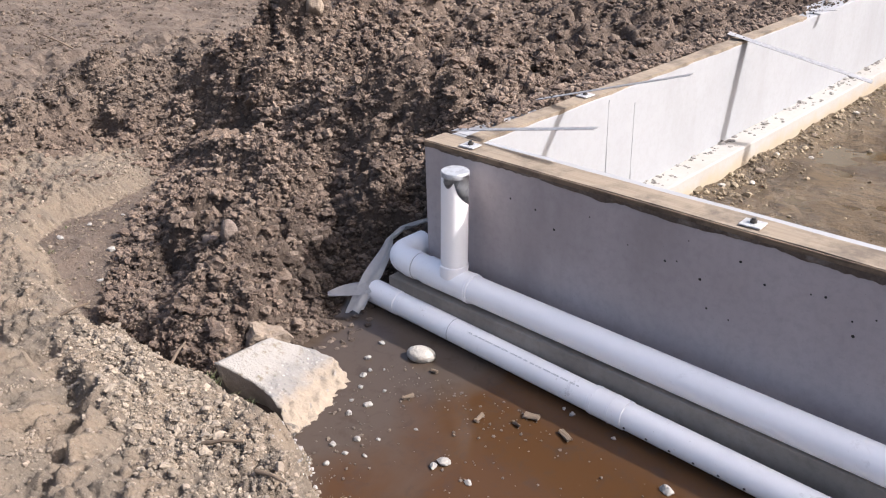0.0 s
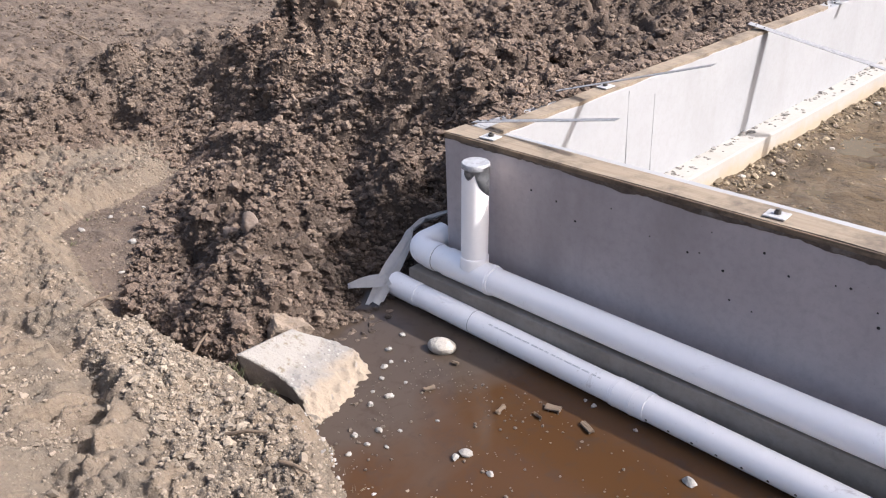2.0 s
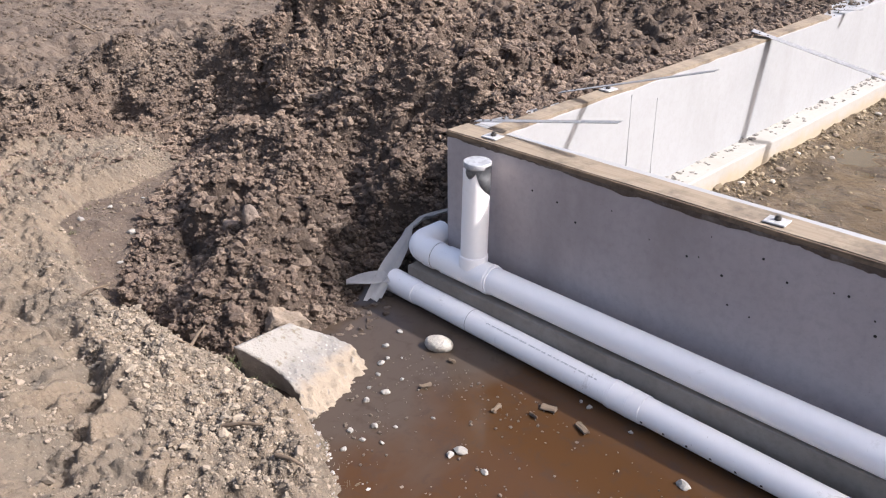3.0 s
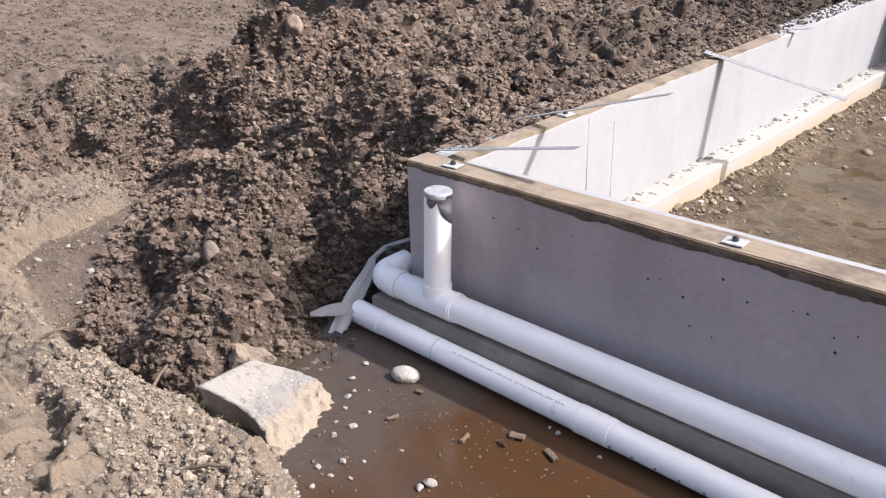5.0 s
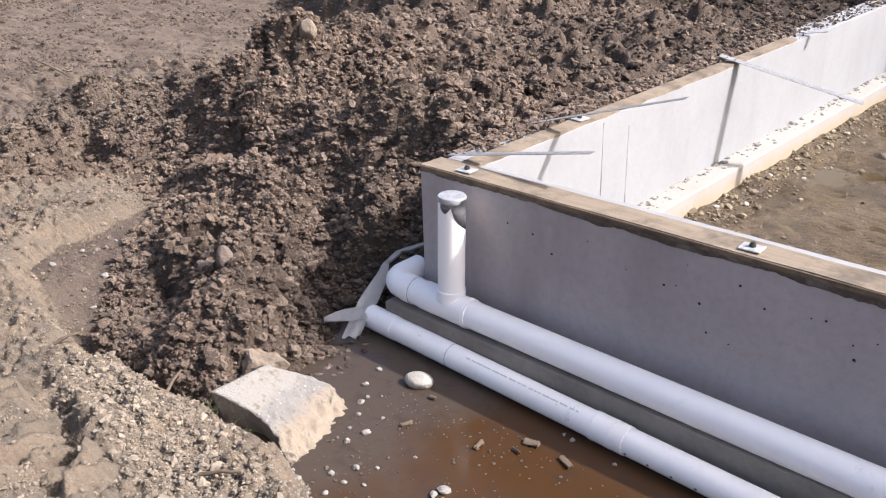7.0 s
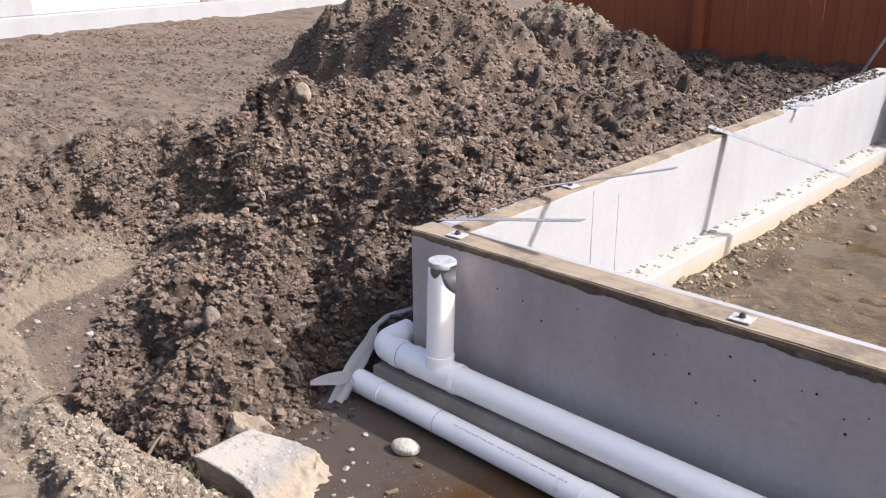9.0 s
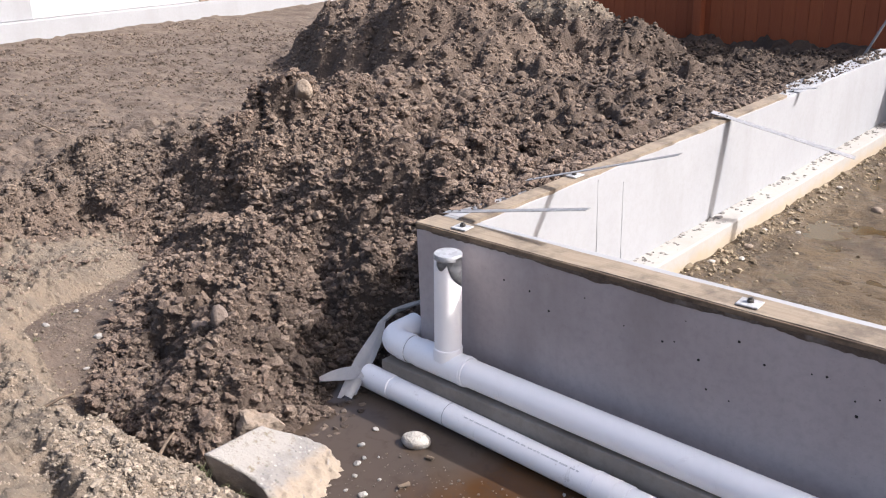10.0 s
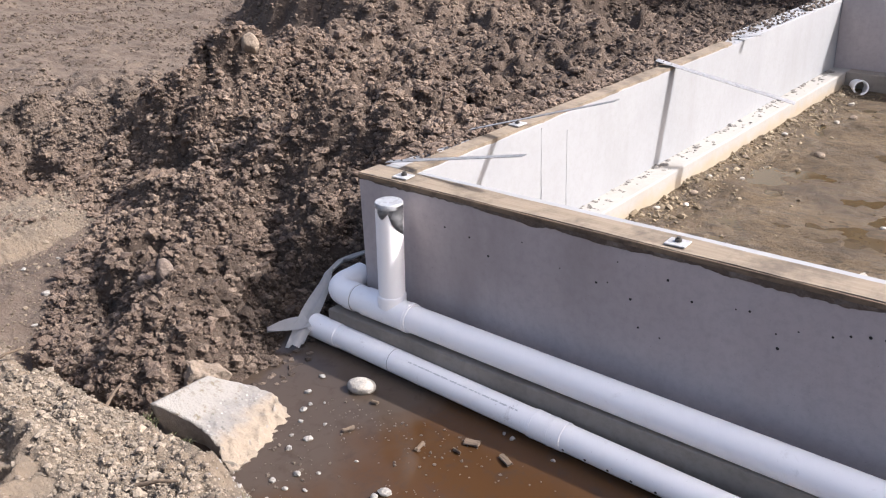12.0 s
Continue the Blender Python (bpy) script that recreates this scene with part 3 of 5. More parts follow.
def build_foundation():
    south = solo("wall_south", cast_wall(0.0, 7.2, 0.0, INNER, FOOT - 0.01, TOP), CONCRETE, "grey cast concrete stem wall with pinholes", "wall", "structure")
    # Top face takes the sunlit wall's tone: light put into the colour.
    south.data.materials.append(PALE_SUNLIT_CONCRETE)
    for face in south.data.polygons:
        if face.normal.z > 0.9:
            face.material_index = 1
    solo("wall_west", cast_wall(0.0, INNER, INNER, FAR + 0.19, FOOT - 0.01, TOP), PALE_SUNLIT_CONCRETE, "sunlit pale concrete stem wall with panel seams", "wall", "structure")
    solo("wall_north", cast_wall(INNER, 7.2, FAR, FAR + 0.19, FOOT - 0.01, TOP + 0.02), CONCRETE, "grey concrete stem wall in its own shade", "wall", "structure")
    solo("wall_east", cast_wall(7.0, 7.2, INNER, FAR, FOOT - 0.01, TOP), CONCRETE, "plain grey concrete stem wall", "wall", "structure")
    solo("footing_south", box(-0.055, 7.4, -0.19, 0.33, -0.1, FOOT, 0.008), FOOTING, "rough damp concrete footing under the wall", "footing", "structure")
    solo("footing_west", box(-0.055, 0.33, 0.33, FAR + 0.38, -0.1, FOOT, 0.012, 3), INNER_FOOTING, "pale concrete footing stained with sand", "footing", "structure")
    solo("footing_north", box(0.33, 7.4, FAR - 0.14, FAR + 0.38, -0.1, FOOT, 0.008), FOOTING, "grey concrete footing below the far wall", "footing", "structure")
    return south


wall_south = build_foundation()


def build_bug_holes():
    """Pinholes in the grey wall, each a small bead coloured dark like the shade inside."""
    rnd = random.Random(5)
    for x, z in [(0.578, 0.651), (0.457, 0.665), (0.822, 0.689), (0.667, 0.595), (0.985, 0.629), (1.134, 0.615), (1.178, 0.627), (1.214, 0.713), (1.399, 0.696), (1.268, 0.589), (1.486, 0.643),
                 (1.302, 0.492), (1.383, 0.477), (1.631, 0.66), (1.675, 0.666), (1.762, 0.615), (1.827, 0.643), (1.772, 0.568), (1.925, 0.657), (1.973, 0.675), (2.025, 0.688), (2.065, 0.691)]:
        bm = bmesh.new()
        r = rnd.uniform(0.0025, 0.0055)
        bmesh.ops.create_uvsphere(bm, u_segments=8, v_segments=5, radius=r)
        for v in bm.verts:
            v.co = Vector((x + v.co.x * rnd.uniform(0.9, 1.1), v.co.y * 0.3, z + v.co.z))
        part("pinhole", bm, DARK, wall_south)


build_bug_holes()


def build_seams():
    """Thin cement fins where two form panels met on the pale wall."""
    wall = bpy.data.objects["wall_west"]
    for y, z0, z1 in ((1.065, 0.30, 0.765), (1.297, 0.25, 0.70)):
        bm = bmesh.new()
        n = 14
        rnd = random.Random(int(y * 100))
        rows = []
        for k in range(n + 1):
            z = z0 + (z1 - z0) * k / n
            w, d = rnd.uniform(0.002, 0.006), rnd.uniform(0.001, 0.005)
            rows.append([bm.verts.new((INNER - 0.002, y - w, z)), bm.verts.new((INNER + d, y, z)), bm.verts.new((INNER - 0.002, y + w, z))])
        for a, b in zip(rows, rows[1:]):
            bm.faces.new((a[0], a[1], b[1], b[0]))
            bm.faces.new((a[1], a[2], b[2], b[1]))
        bmesh.ops.recalc_face_normals(bm, faces=bm.faces[:])
        part("panel_seam", bm, PALE_SUNLIT_CONCRETE, wall)


build_seams()


def sill_board(x0, x1, y0, y1, along_x, seed):
    """A weathered sill board with a slightly uneven outer edge."""
    rnd = random.Random(seed)
    bm = bmesh.new()
    n = 40
    rows = []
    for k in range(n + 1):
        u = k / n
        a, b = rnd.uniform(-0.004, 0.003), rnd.uniform(-0.003, 0.003)
        if along_x:
            x, p, q = x0 + (x1 - x0) * u, y0 + a, y1 + b
            quad = [(x, p, 0.786), (x, p + 0.002, 0.806), (x, q, 0.804), (x, q, 0.786)]
        else:
            y, p, q = y0 + (y1 - y0) * u, x0 + a, x1 + b
            quad = [(p, y, 0.786), (p + 0.002, y, 0.806), (q, y, 0.804), (q, y, 0.786)]
        rows.append([bm.verts.new(v) for v in quad])
    for a, b in zip(rows, rows[1:]):
        for k in range(4):
            bm.faces.new((a[k - 1], a[k], b[k], b[k - 1]))
    bm.faces.new(rows[0])
    bm.faces.new(rows[-1])
    bmesh.ops.recalc_face_normals(bm, faces=bm.faces[:])
    return bm


def ragged_strip():
    """A thin crust of dried mud under the board, with an uneven lower edge."""
    bm = bmesh.new()
    rows = []
    for k in range(391):
        x = 0.004 + k * 0.01
        drop = 0.010 + 0.010 * smooth(0.2, 1.4, x) + 0.014 * noise.noise(Vector((x * 3.1, 3, 1))) + 0.008 * noise.noise(Vector((x * 11, 1, 7))) + 0.005 * noise.noise(Vector((x * 47, 5, 2)))
        low_z = 0.785 - max(0.004, drop)
        rows.append([bm.verts.new(p) for p in ((x, -0.0005, 0.7855), (x, -0.0035, 0.7855), (x, -0.003, low_z + 0.003), (x, 0.0, low_z))])
    for a, b in zip(rows, rows[1:]):
        for k in range(3):
            bm.faces.new((a[k], a[k + 1], b[k + 1], b[k]))
    bmesh.ops.recalc_face_normals(bm, faces=bm.faces[:])
    return bm


def build_sills():
    s = thing("sill_plate", "weathered wooden sill plate bolted on the grey wall", "sill plate", group="sill plates")
    part("board", sill_board(0.0, 7.19, 0.002, 0.125, True, 1), SILL, s)
    # Outer edge in a darker wood tone: mud and shade put into the colour.
    part("wet_edge", box(0.002, 7.19, -0.004, 0.0015, 0.784, 0.803, 0.001, 1), SILL_EDGE, s, "dark muddy outer edge of the board, shade in its colour")
    part("mud_drip", ragged_strip(), MUD_STAIN, wall_south, "dark mud that ran down below the board")
    s = thing("sill_plate", "tan wooden sill plate along the pale wall", "sill plate", group="sill plates")
    part("board", sill_board(0.105, 0.184, 0.127, 3.3, False, 2), SILL, s)


build_sills()


def build_soil_spill():
    """A low uneven band of soil that slid onto the outer half of the wall top."""
    bm = bmesh.new()
    rows = []
    for k in range(181):
        y = 0.22 + 3.2 * k / 180
        edge = 0.104 + 0.016 * noise.noise(Vector((y * 4, 2, 0))) + 0.010 * noise.noise(Vector((y * 19, 5, 0)))
        edge *= min(1.0, 0.05 + (y - 0.22) * 1.6)
        row = []
        for n in range(8):
            u = n / 7
            x = -0.03 + (edge + 0.03) * u
            lift = 0.030 * math.sin(math.pi * min(1.0, 0.25 + 0.75 * u)) ** 0.7 * (0.5 + 0.5 * noise.noise(Vector((x * 30, y * 14, 3))) + 0.5)
            row.append(bm.verts.new((x, y, 0.774 + 0.010 * (u < 0.99) + 0.7 * lift)))
        rows.append(row)
    for a, b in zip(rows, rows[1:]):
        for n in range(7):
            bm.faces.new((a[n], a[n + 1], b[n + 1], b[n]))
    solo("soil_spill", bm, CLOD, "brown soil slid onto the top of the pale wall", "soil", "stuff")


build_soil_spill()


def build_anchor(x, y, turn):
    """A square washer plate with a nut and bolt end on the sill."""
    t = thing("anchor_plate", "small galvanised anchor plate with a dark bolt on the sill", "anchor plate", (x, y, 0.808), "anchor plates")
    t.rotation_euler.z = radians(turn)
    part("plate", box(-0.036, 0.036, -0.03, 0.03, 0.0, 0.006, 0.0015, 1), PLATE, t)
    part("bolt", tube([(0, 0.004, 0.004), (0, 0.004, 0.022)], 0.007, 10), IRON, t)
    nut = tube([(0, 0.004, 0.006), (0, 0.004, 0.015)], 0.012, 6)
    part("nut", nut, IRON, t)


for ax, ay, at in ((0.205, 0.052, 4), (1.40, 0.052, 3), (2.6, 0.052, -2), (0.145, 0.93, 88)):
    build_anchor(ax, ay, at)


def build_strap(a, b, label, width=0.04, sag=0.0):
    """A flat galvanised strap from its nailed end a to its free end b, bent up a little past the wall."""
    a, b = Vector(a), Vector(b)
    s = thing("metal_strap", label, "metal strap", group="metal straps")
    way = b - a
    side = Vector((-way.y, way.x, 0)).normalized() * width / 2
    bm = bmesh.new()
    rows = []
    n = 12
    for k in range(n + 1):
        u = k / n
        p = a + way * u + Vector((0, 0, -sag * math.sin(math.pi * u)))
        rows.append([bm.verts.new(p + q) for q in (side, -side, -side + Vector((0, 0, 0.0025)), side + Vector((0, 0, 0.0025)))])
    for p, q in zip(rows, rows[1:]):
        for k in range(4):
            bm.faces.new((p[k - 1], p[k], q[k], q[k - 1]))
    bm.faces.new(rows[0])
    bm.faces.new(rows[-1])
    bmesh.ops.recalc_face_normals(bm, faces=bm.faces[:])
    part("band", bm, STEEL, s)
    for u in (0.05, 0.11):
        c = a + way * u
        part("nail_head", tube([c + Vector((0, 0, 0.001)), c + Vector((0, 0, 0.006))], 0.005, 8), IRON, s)


build_strap((0.02, 0.16, 0.81), (0.71, 0.183, 0.95), "flat galvanised strap reaching over the inner side")
build_strap((0.01, 0.735, 0.81), (0.763, 0.767, 1.04), "flat galvanised strap tilted up over the wall", 0.045)
build_strap((0.12, 3.50, 0.80), (0.30, 3.49, 0.83), "short flat galvanised strap end poking inward", 0.04)
build_strap((0.09, 2.425, 0.838), (0.862, 2.619, 0.636), "long flat galvanised strap sagging over the footing", 0.07)


# ---- pipes ----
UP_Z, UP_R = 0.292, 0.0575
LOW_Z, LOW_R = 0.142, 0.0495


def up(x, dz=0.0):
    """A point of the upper pipe's axis, which runs slightly away from the wall."""
    return (x, -0.116 - 0.024 * x, UP_Z + dz)


def low(x):
    """A point of the lower pipe's axis."""
    return (x, -0.2115 - 0.0395 * x, LOW_Z)


def bend(c, a, b, n=10, r=0.1):
    """Points of a quarter bend round the corner c, from direction a to direction b."""
    c, a, b = Vector(c), Vector(a), Vector(b)
    o = c + a * r + b * r
    return [o - b * r * math.cos(math.pi / 2 * k / n) - a * r * math.sin(math.pi / 2 * k / n) for k in range(n + 1)]


def sleeve(axis, x0, x1, r):
    """A short straight sleeve with eased ends."""
    e = 0.0015
    xs = [x0, x0 + e, x0 + 2 * e, x1 - 2 * e, x1 - e, x1]
    return tube([axis(x) for x in xs], [r - 0.0025, r, r, r, r, r - 0.0025], 40)


def build_upper_pipe():
    t = thing("drain_pipe", "white plastic drain pipe lying on the footing", "pipe")
    part("run", tube([up(0.37), up(2.0), up(7.0)], UP_R - 0.001, 40), PVC, t)
    tee = sleeve(up, 0.115, 0.38, UP_R + 0.0035)
    tee = part("tee", tee, PVC, t, "tee fitting joining the upright pipe")
    y0 = up(0.26)[1]
    part("socket", tube([(0.264, y0, UP_Z + 0.03), (0.267, y0, 0.368), (0.267, y0, 0.371), (0.267, y0, 0.374)], [0.0588, 0.059, 0.0585, 0.0565], 40), PVC, tee)
    part("rim", sleeve(up, 0.352, 0.370, UP_R + 0.0055), PVC, tee)
    part("joint_grime", tube([up(0.3705), up(0.378)], UP_R + 0.0008, 40), GRIME, t, "dark mud in the joint")
    cy = up(-0.085)[1]
    corner = [up(0.12)] + bend((-0.085, cy, UP_Z), (1, 0, 0), (0, 1, 0), 12, 0.075) + [(-0.085, 0.06, UP_Z)]
    part("elbow", tube(corner, UP_R, 40), PVC, t, "elbow turning round the corner of the wall")
    hub = part("elbow_hub", sleeve(up, 0.010, 0.062, UP_R + 0.0035), PVC, t)
    part("joint_grime", tube([up(0.0625), up(0.0645)], UP_R + 0.0004, 40), GRIME, hub, "dark mud in the joint")
    lean = [(0.267, y0, 0.35), (0.2845, y0 - 0.002, 0.772)]
    riser = part("riser", tube(lean, 0.0545, 40), PVC, t, "upright open pipe end")
    # tape over the mouth with one torn flap
    part("tape_cap", tube([(0.2838, y0 - 0.002, 0.755), (0.2844, y0 - 0.002, 0.771), (0.2845, y0 - 0.002, 0.775)], [0.0558, 0.0558, 0.0525], 40), TAPE, riser, "silver tape closing the pipe")
    bm = bmesh.new()
    rows = []
    for k in range(17):
        u = k / 16
        a = radians(-100 + 125 * u)
        drop = 0.02 + 0.10 * max(0.0, (u - 0.42) / 0.58) ** 0.45 if u > 0.42 else 0.02 + 0.02 * math.sin(u * 9)
        low_z = 0.757 - drop
        r = 0.0562
        rows.append([bm.verts.new((0.267 + (z - 0.35) * 0.0412 + r * math.cos(a), y0 - 0.001 + r * math.sin(a), z)) for z in (0.765, (0.765 + low_z) / 2, low_z)])
    for p, q in zip(rows, rows[1:]):
        for k in range(2):
            bm.faces.new((p[k], p[k + 1], q[k + 1], q[k]))
    bmesh.ops.solidify(bm, geom=bm.faces[:], thickness=-0.001)
    part("tape_flap", bm, TAPE, riser, "torn hanging end of silver tape", True)


def build_lower_pipe():
    t = thing("perforated_pipe", "white perforated drain pipe lying in the wet mud", "pipe")
    part("run", tube([low(0.02), low(1.03), low(2.4), low(7.0)], LOW_R, 36), DRAIN_PVC, t)
    part("end_socket", sleeve(low, -0.13, 0.038, LOW_R + 0.003), DRAIN_PVC, t)
    c = part("coupling", sleeve(low, 1.045, 1.19, LOW_R + 0.003), DRAIN_PVC, t, "coupling sleeve")
    for x in (1.056, 1.13):
        part("ridge", sleeve(low, x, x + 0.009, LOW_R + 0.0042), DRAIN_PVC, c)
    bm = bmesh.new()
    rnd = random.Random(9)
    x = 0.46
    while x < 1.0:
        length = rnd.choice((0.012, 0.02, 0.034))
        for k in range(2):
            a0, a1 = radians(118 + 3.5 * k), radians(120.5 + 3.5 * k)
            quad = [Vector(low(u)) + (LOW_R + 0.0004) * Vector((0, math.cos(a), math.sin(a))) for u, a in ((x, a0), (x + length, a0), (x + length, a1), (x, a1))]
            bm.faces.new([bm.verts.new(v) for v in quad])
        x += length + rnd.uniform(0.004, 0.012)
    part("print_marks", bm, make_plastic("grey_print", (0.50, 0.50, 0.50), (0.7, 0.7, 0.7)), t, "faded grey print along the pipe")
    part("saw_seam", tube([low(0.3595), low(0.3625)], LOW_R + 0.0004, 36), make_plastic("grimy_seam", (0.42, 0.41, 0.40), (0.3, 0.28, 0.25)), t, "grimy joint line")
    for k in range(12):
        a = radians(200)
        n = Vector((0, math.cos(a), math.sin(a)))
        p = Vector(low(1.205 + 0.088 * k)) + n * LOW_R
        # A dark plug; its colour stands for the shade inside a drilled hole.
        part("drain_hole", tube([p - n * 0.004, p + n * 0.0006], 0.0048, 10), DARK, t, "" if k else "small drilled drain hole")


build_upper_pipe()
build_lower_pipe()


# ---- beyond the site ----
def build_fence():
    y, z0, x0 = 7.75, 0.40, -5.05
    f = thing("fence", "tall red-brown stained wooden board fence", "fence")
    rnd = random.Random(11)
    bm = box(-0.071, 0.071, 0, 0.022, 0, 2.05, 0.003, 1)
    me = mesh_of("board", bm, FENCE)
    x, k = x0 + 0.075, 0
    while x < 9.0:
        ob = new("board", me)
        ob.parent = f
        ob.location = (x, y + rnd.uniform(-0.003, 0.003), z0 + rnd.uniform(-0.015, 0.015))
        ob.rotation_euler.y = radians(rnd.uniform(-0.25, 0.25))
        x += 0.1455
    post = mesh_of("post", box(-0.055, 0.055, 0.03, 0.14, -0.3, 1.95, 0.006, 1), FENCE)
    for n in range(7):
        ob = new("post", post)
        ob.parent = f
        ob.location = (x0 + 0.06 + 2.3 * n, y - 0.145 if n in (1, 3) else y, z0)
    for z in (0.35, 1.5):
        part("rail", box(x0, 9.0, y + 0.024, y + 0.064, z0 + z, z0 + z + 0.09, 0.004, 1), FENCE, f)


build_fence()


def build_neighbour():
    h = thing("neighbour_building", "low white concrete foundation with grey panel wall", "building", (-10.8, 0, 0.40))
    part("foundation_band", box(-0.35, 0.0, -4.0, 9.5, -0.2, 0.30, 0.02, 2), PALE_SUNLIT_CONCRETE, h, "low whitish concrete base")
    part("white_wall", box(-0.4, -0.12, -4.0, 3.42, 0.30, 2.7, 0.01, 1), PALE_SUNLIT_CONCRETE, h, "white rendered wall")
    part("grey_panel", box(-0.42, -0.16, 3.42, 6.25, 0.30, 2.7, 0.01, 1), GREY_PANEL, h, "smooth grey wall panel")
    part("post", box(-0.36, -0.13, 6.25, 6.42, 0.30, 2.7, 0.01, 1), SILL, h, "bare wooden post")
    part("roof", box(-4.0, 0.3, -4.3, 9.8, 2.7, 2.85, 0.02, 1), GREY_PANEL, h, "flat grey roof edge")
    part("back_wall", box(-3.9, -3.7, -4.0, 9.5, 0.3, 2.7, 0.01, 1), GREY_PANEL, h)


build_neighbour()


# ---- stones ----
def stone_bm(size, seed, detail=3, rough=0.12, angular=0.0):
    """A stone or lump of the given size: a ball, dented and flattened by noise and random cuts."""
    rnd = random.Random(seed)
    bm = bmesh.new()
    bmesh.ops.create_icosphere(bm, subdivisions=detail, radius=1.0)
    cuts = [(Vector((rnd.gauss(0, 1), rnd.gauss(0, 1), rnd.gauss(0, 1))).normalized(), rnd.uniform(0.55, 0.9)) for _ in range(int(angular * 14))]
    shift = Vector((rnd.uniform(-50, 50), rnd.uniform(-50, 50), rnd.uniform(-50, 50)))
    for v in bm.verts:
        p = v.co.copy()
        for n, d in cuts:
            over = p.dot(n) - d
            if over > 0:
                p -= n * over * 0.9
        p *= 1 + rough * (noise.noise(p * 1.3 + shift) + 0.5 * noise.noise(p * 3.1 + shift) + 0.25 * noise.noise(p * 7 + shift))
        v.co = Vector((p.x * size[0], p.y * size[1], p.z * size[2])) / 2
    return bm


def stone(name, x, y, size, material, label, seed, z=None, turn=0.0, sink=0.3, angular=0.0, rough=0.12, group="", detail=3):
    ob = solo(name, stone_bm(size, seed, detail, rough, angular), material, label, "stone", group=group, smooth=angular < 0.3)
    base = ground_z(x, y) if z is None else z
    ob.location = (x, y, base + size[2] * (0.5 - sink))
    ob.rotation_euler = (0, 0, radians(turn))
    return ob


def build_slab():
    """The big broken piece of concrete on the edge of the pit, sloping down until its crust meets the mud."""
    bm = bmesh.new()
    bmesh.ops.create_cube(bm, size=1.0)
    bmesh.ops.subdivide_edges(bm, edges=bm.edges[:], cuts=39, use_grid_fill=True)
    for v in bm.verts:
        u, w, h = v.co.x + 0.5, v.co.y + 0.5, v.co.z + 0.5
        x = -0.024 * (1 - u) + 0.385 * u * (1 - w) + 0.25 * u * w - 0.03 * w * (1 - u)
        x += 0.10 * u * u * math.sin(math.pi * w) ** 0.7
        y = -1.085 * (1 - u) * (1 - w) - 1.065 * u * (1 - w) - 0.815 * (1 - u) * w - 0.655 * u * w + 0.045 * w * math.sin(math.pi * u) ** 2 + 0.06 * (1 - w) * math.sin(math.pi * u)
        worn = max(0.0, u - 0.25) / 0.75
        q = Vector((x, y, 0.0))
        x += (0.003 + 0.045 * worn**2) * noise.noise(q * 11) + 0.03 * worn**2 * noise.noise(q * 37)
        y += (0.004 + 0.040 * worn**2) * noise.noise(q * 12 + Vector((5, 2, 0))) + 0.012 * worn * noise.noise(q * 40 + Vector((1, 8, 0)))
        top = 0.25 - 0.325 * (x + 0.024) - 0.14 * (y + 1.10) - 0.03 * max(0.0, u - 0.75) / 0.25
        top += (0.002 + 0.018 * worn) * (noise.noise(q * 30) + 0.8 * noise.noise(q * 75)) + 0.012 * worn * noise.noise(q * 13)
        rim = min(u * 0.46, (1 - u) * 0.46, w * 0.3, (1 - w) * 0.3)
        top -= 0.006 * max(0.0, 1 - rim / 0.008)
        v.co = (x, y + 0.035 * (1 - h) * (1 - w) * (1 - u), max(0.03, top - 0.16) * (1 - h) + top * h)
    ob = solo("broken_slab", bm, RUBBLE, "pale broken concrete slab tilted on the pit edge", "rubble", smooth=True)
    # Upright faces get a darker concrete tone, painting the slab's shaded side.
    ob.data.materials.append(SHADED_FACE)
    for face in ob.data.polygons:
        if abs(face.normal.z) < 0.5 and face.center.x < 0.4:
            face.material_index = 1
    return ob


build_slab()
stone("cobble", 0.349, -0.408, (0.118, 0.088, 0.062), COBBLE, "smooth pale oval cobble lying in the mud", 3, 0.095, 20, 0.25, rough=0.05)
stone("boulder", -1.90, 1.0, (0.11, 0.10, 0.150), TAN_STONE, "rounded tan stone stuck in the spoil heap", 4, turn=30, sink=0.12, rough=0.16, angular=0.25)
stone("stone", -0.55, -0.63, (0.085, 0.07, 0.11), BROWN_STONE, "brown rounded stone on the clod slope", 5, turn=10, sink=0.15, rough=0.22, angular=0.25)
stone("stone", -0.64, -0.665, (0.075, 0.06, 0.06), BROWN_STONE, "small brown stone among dark clods", 6, turn=50, sink=0.2, rough=0.22, angular=0.25)
stone("stone", -0.30, 0.03, (0.07, 0.06, 0.08), BROWN_STONE, "brown stone in the soil beside the wall", 7, sink=0.1, rough=0.22, angular=0.25)
stone("stone", -0.15, -0.785, (0.21, 0.15, 0.17), TAN_STONE, "tan crumbly rock behind the pale slab", 8, z=0.105, turn=35, sink=0.2, angular=0.9, rough=0.35, detail=4)
stone("stone", -0.83, -0.86, (0.07, 0.04, 0.05), TAN_STONE, "flat tan stone at the foot of the slope", 9, turn=70, sink=0.2, angular=0.4)
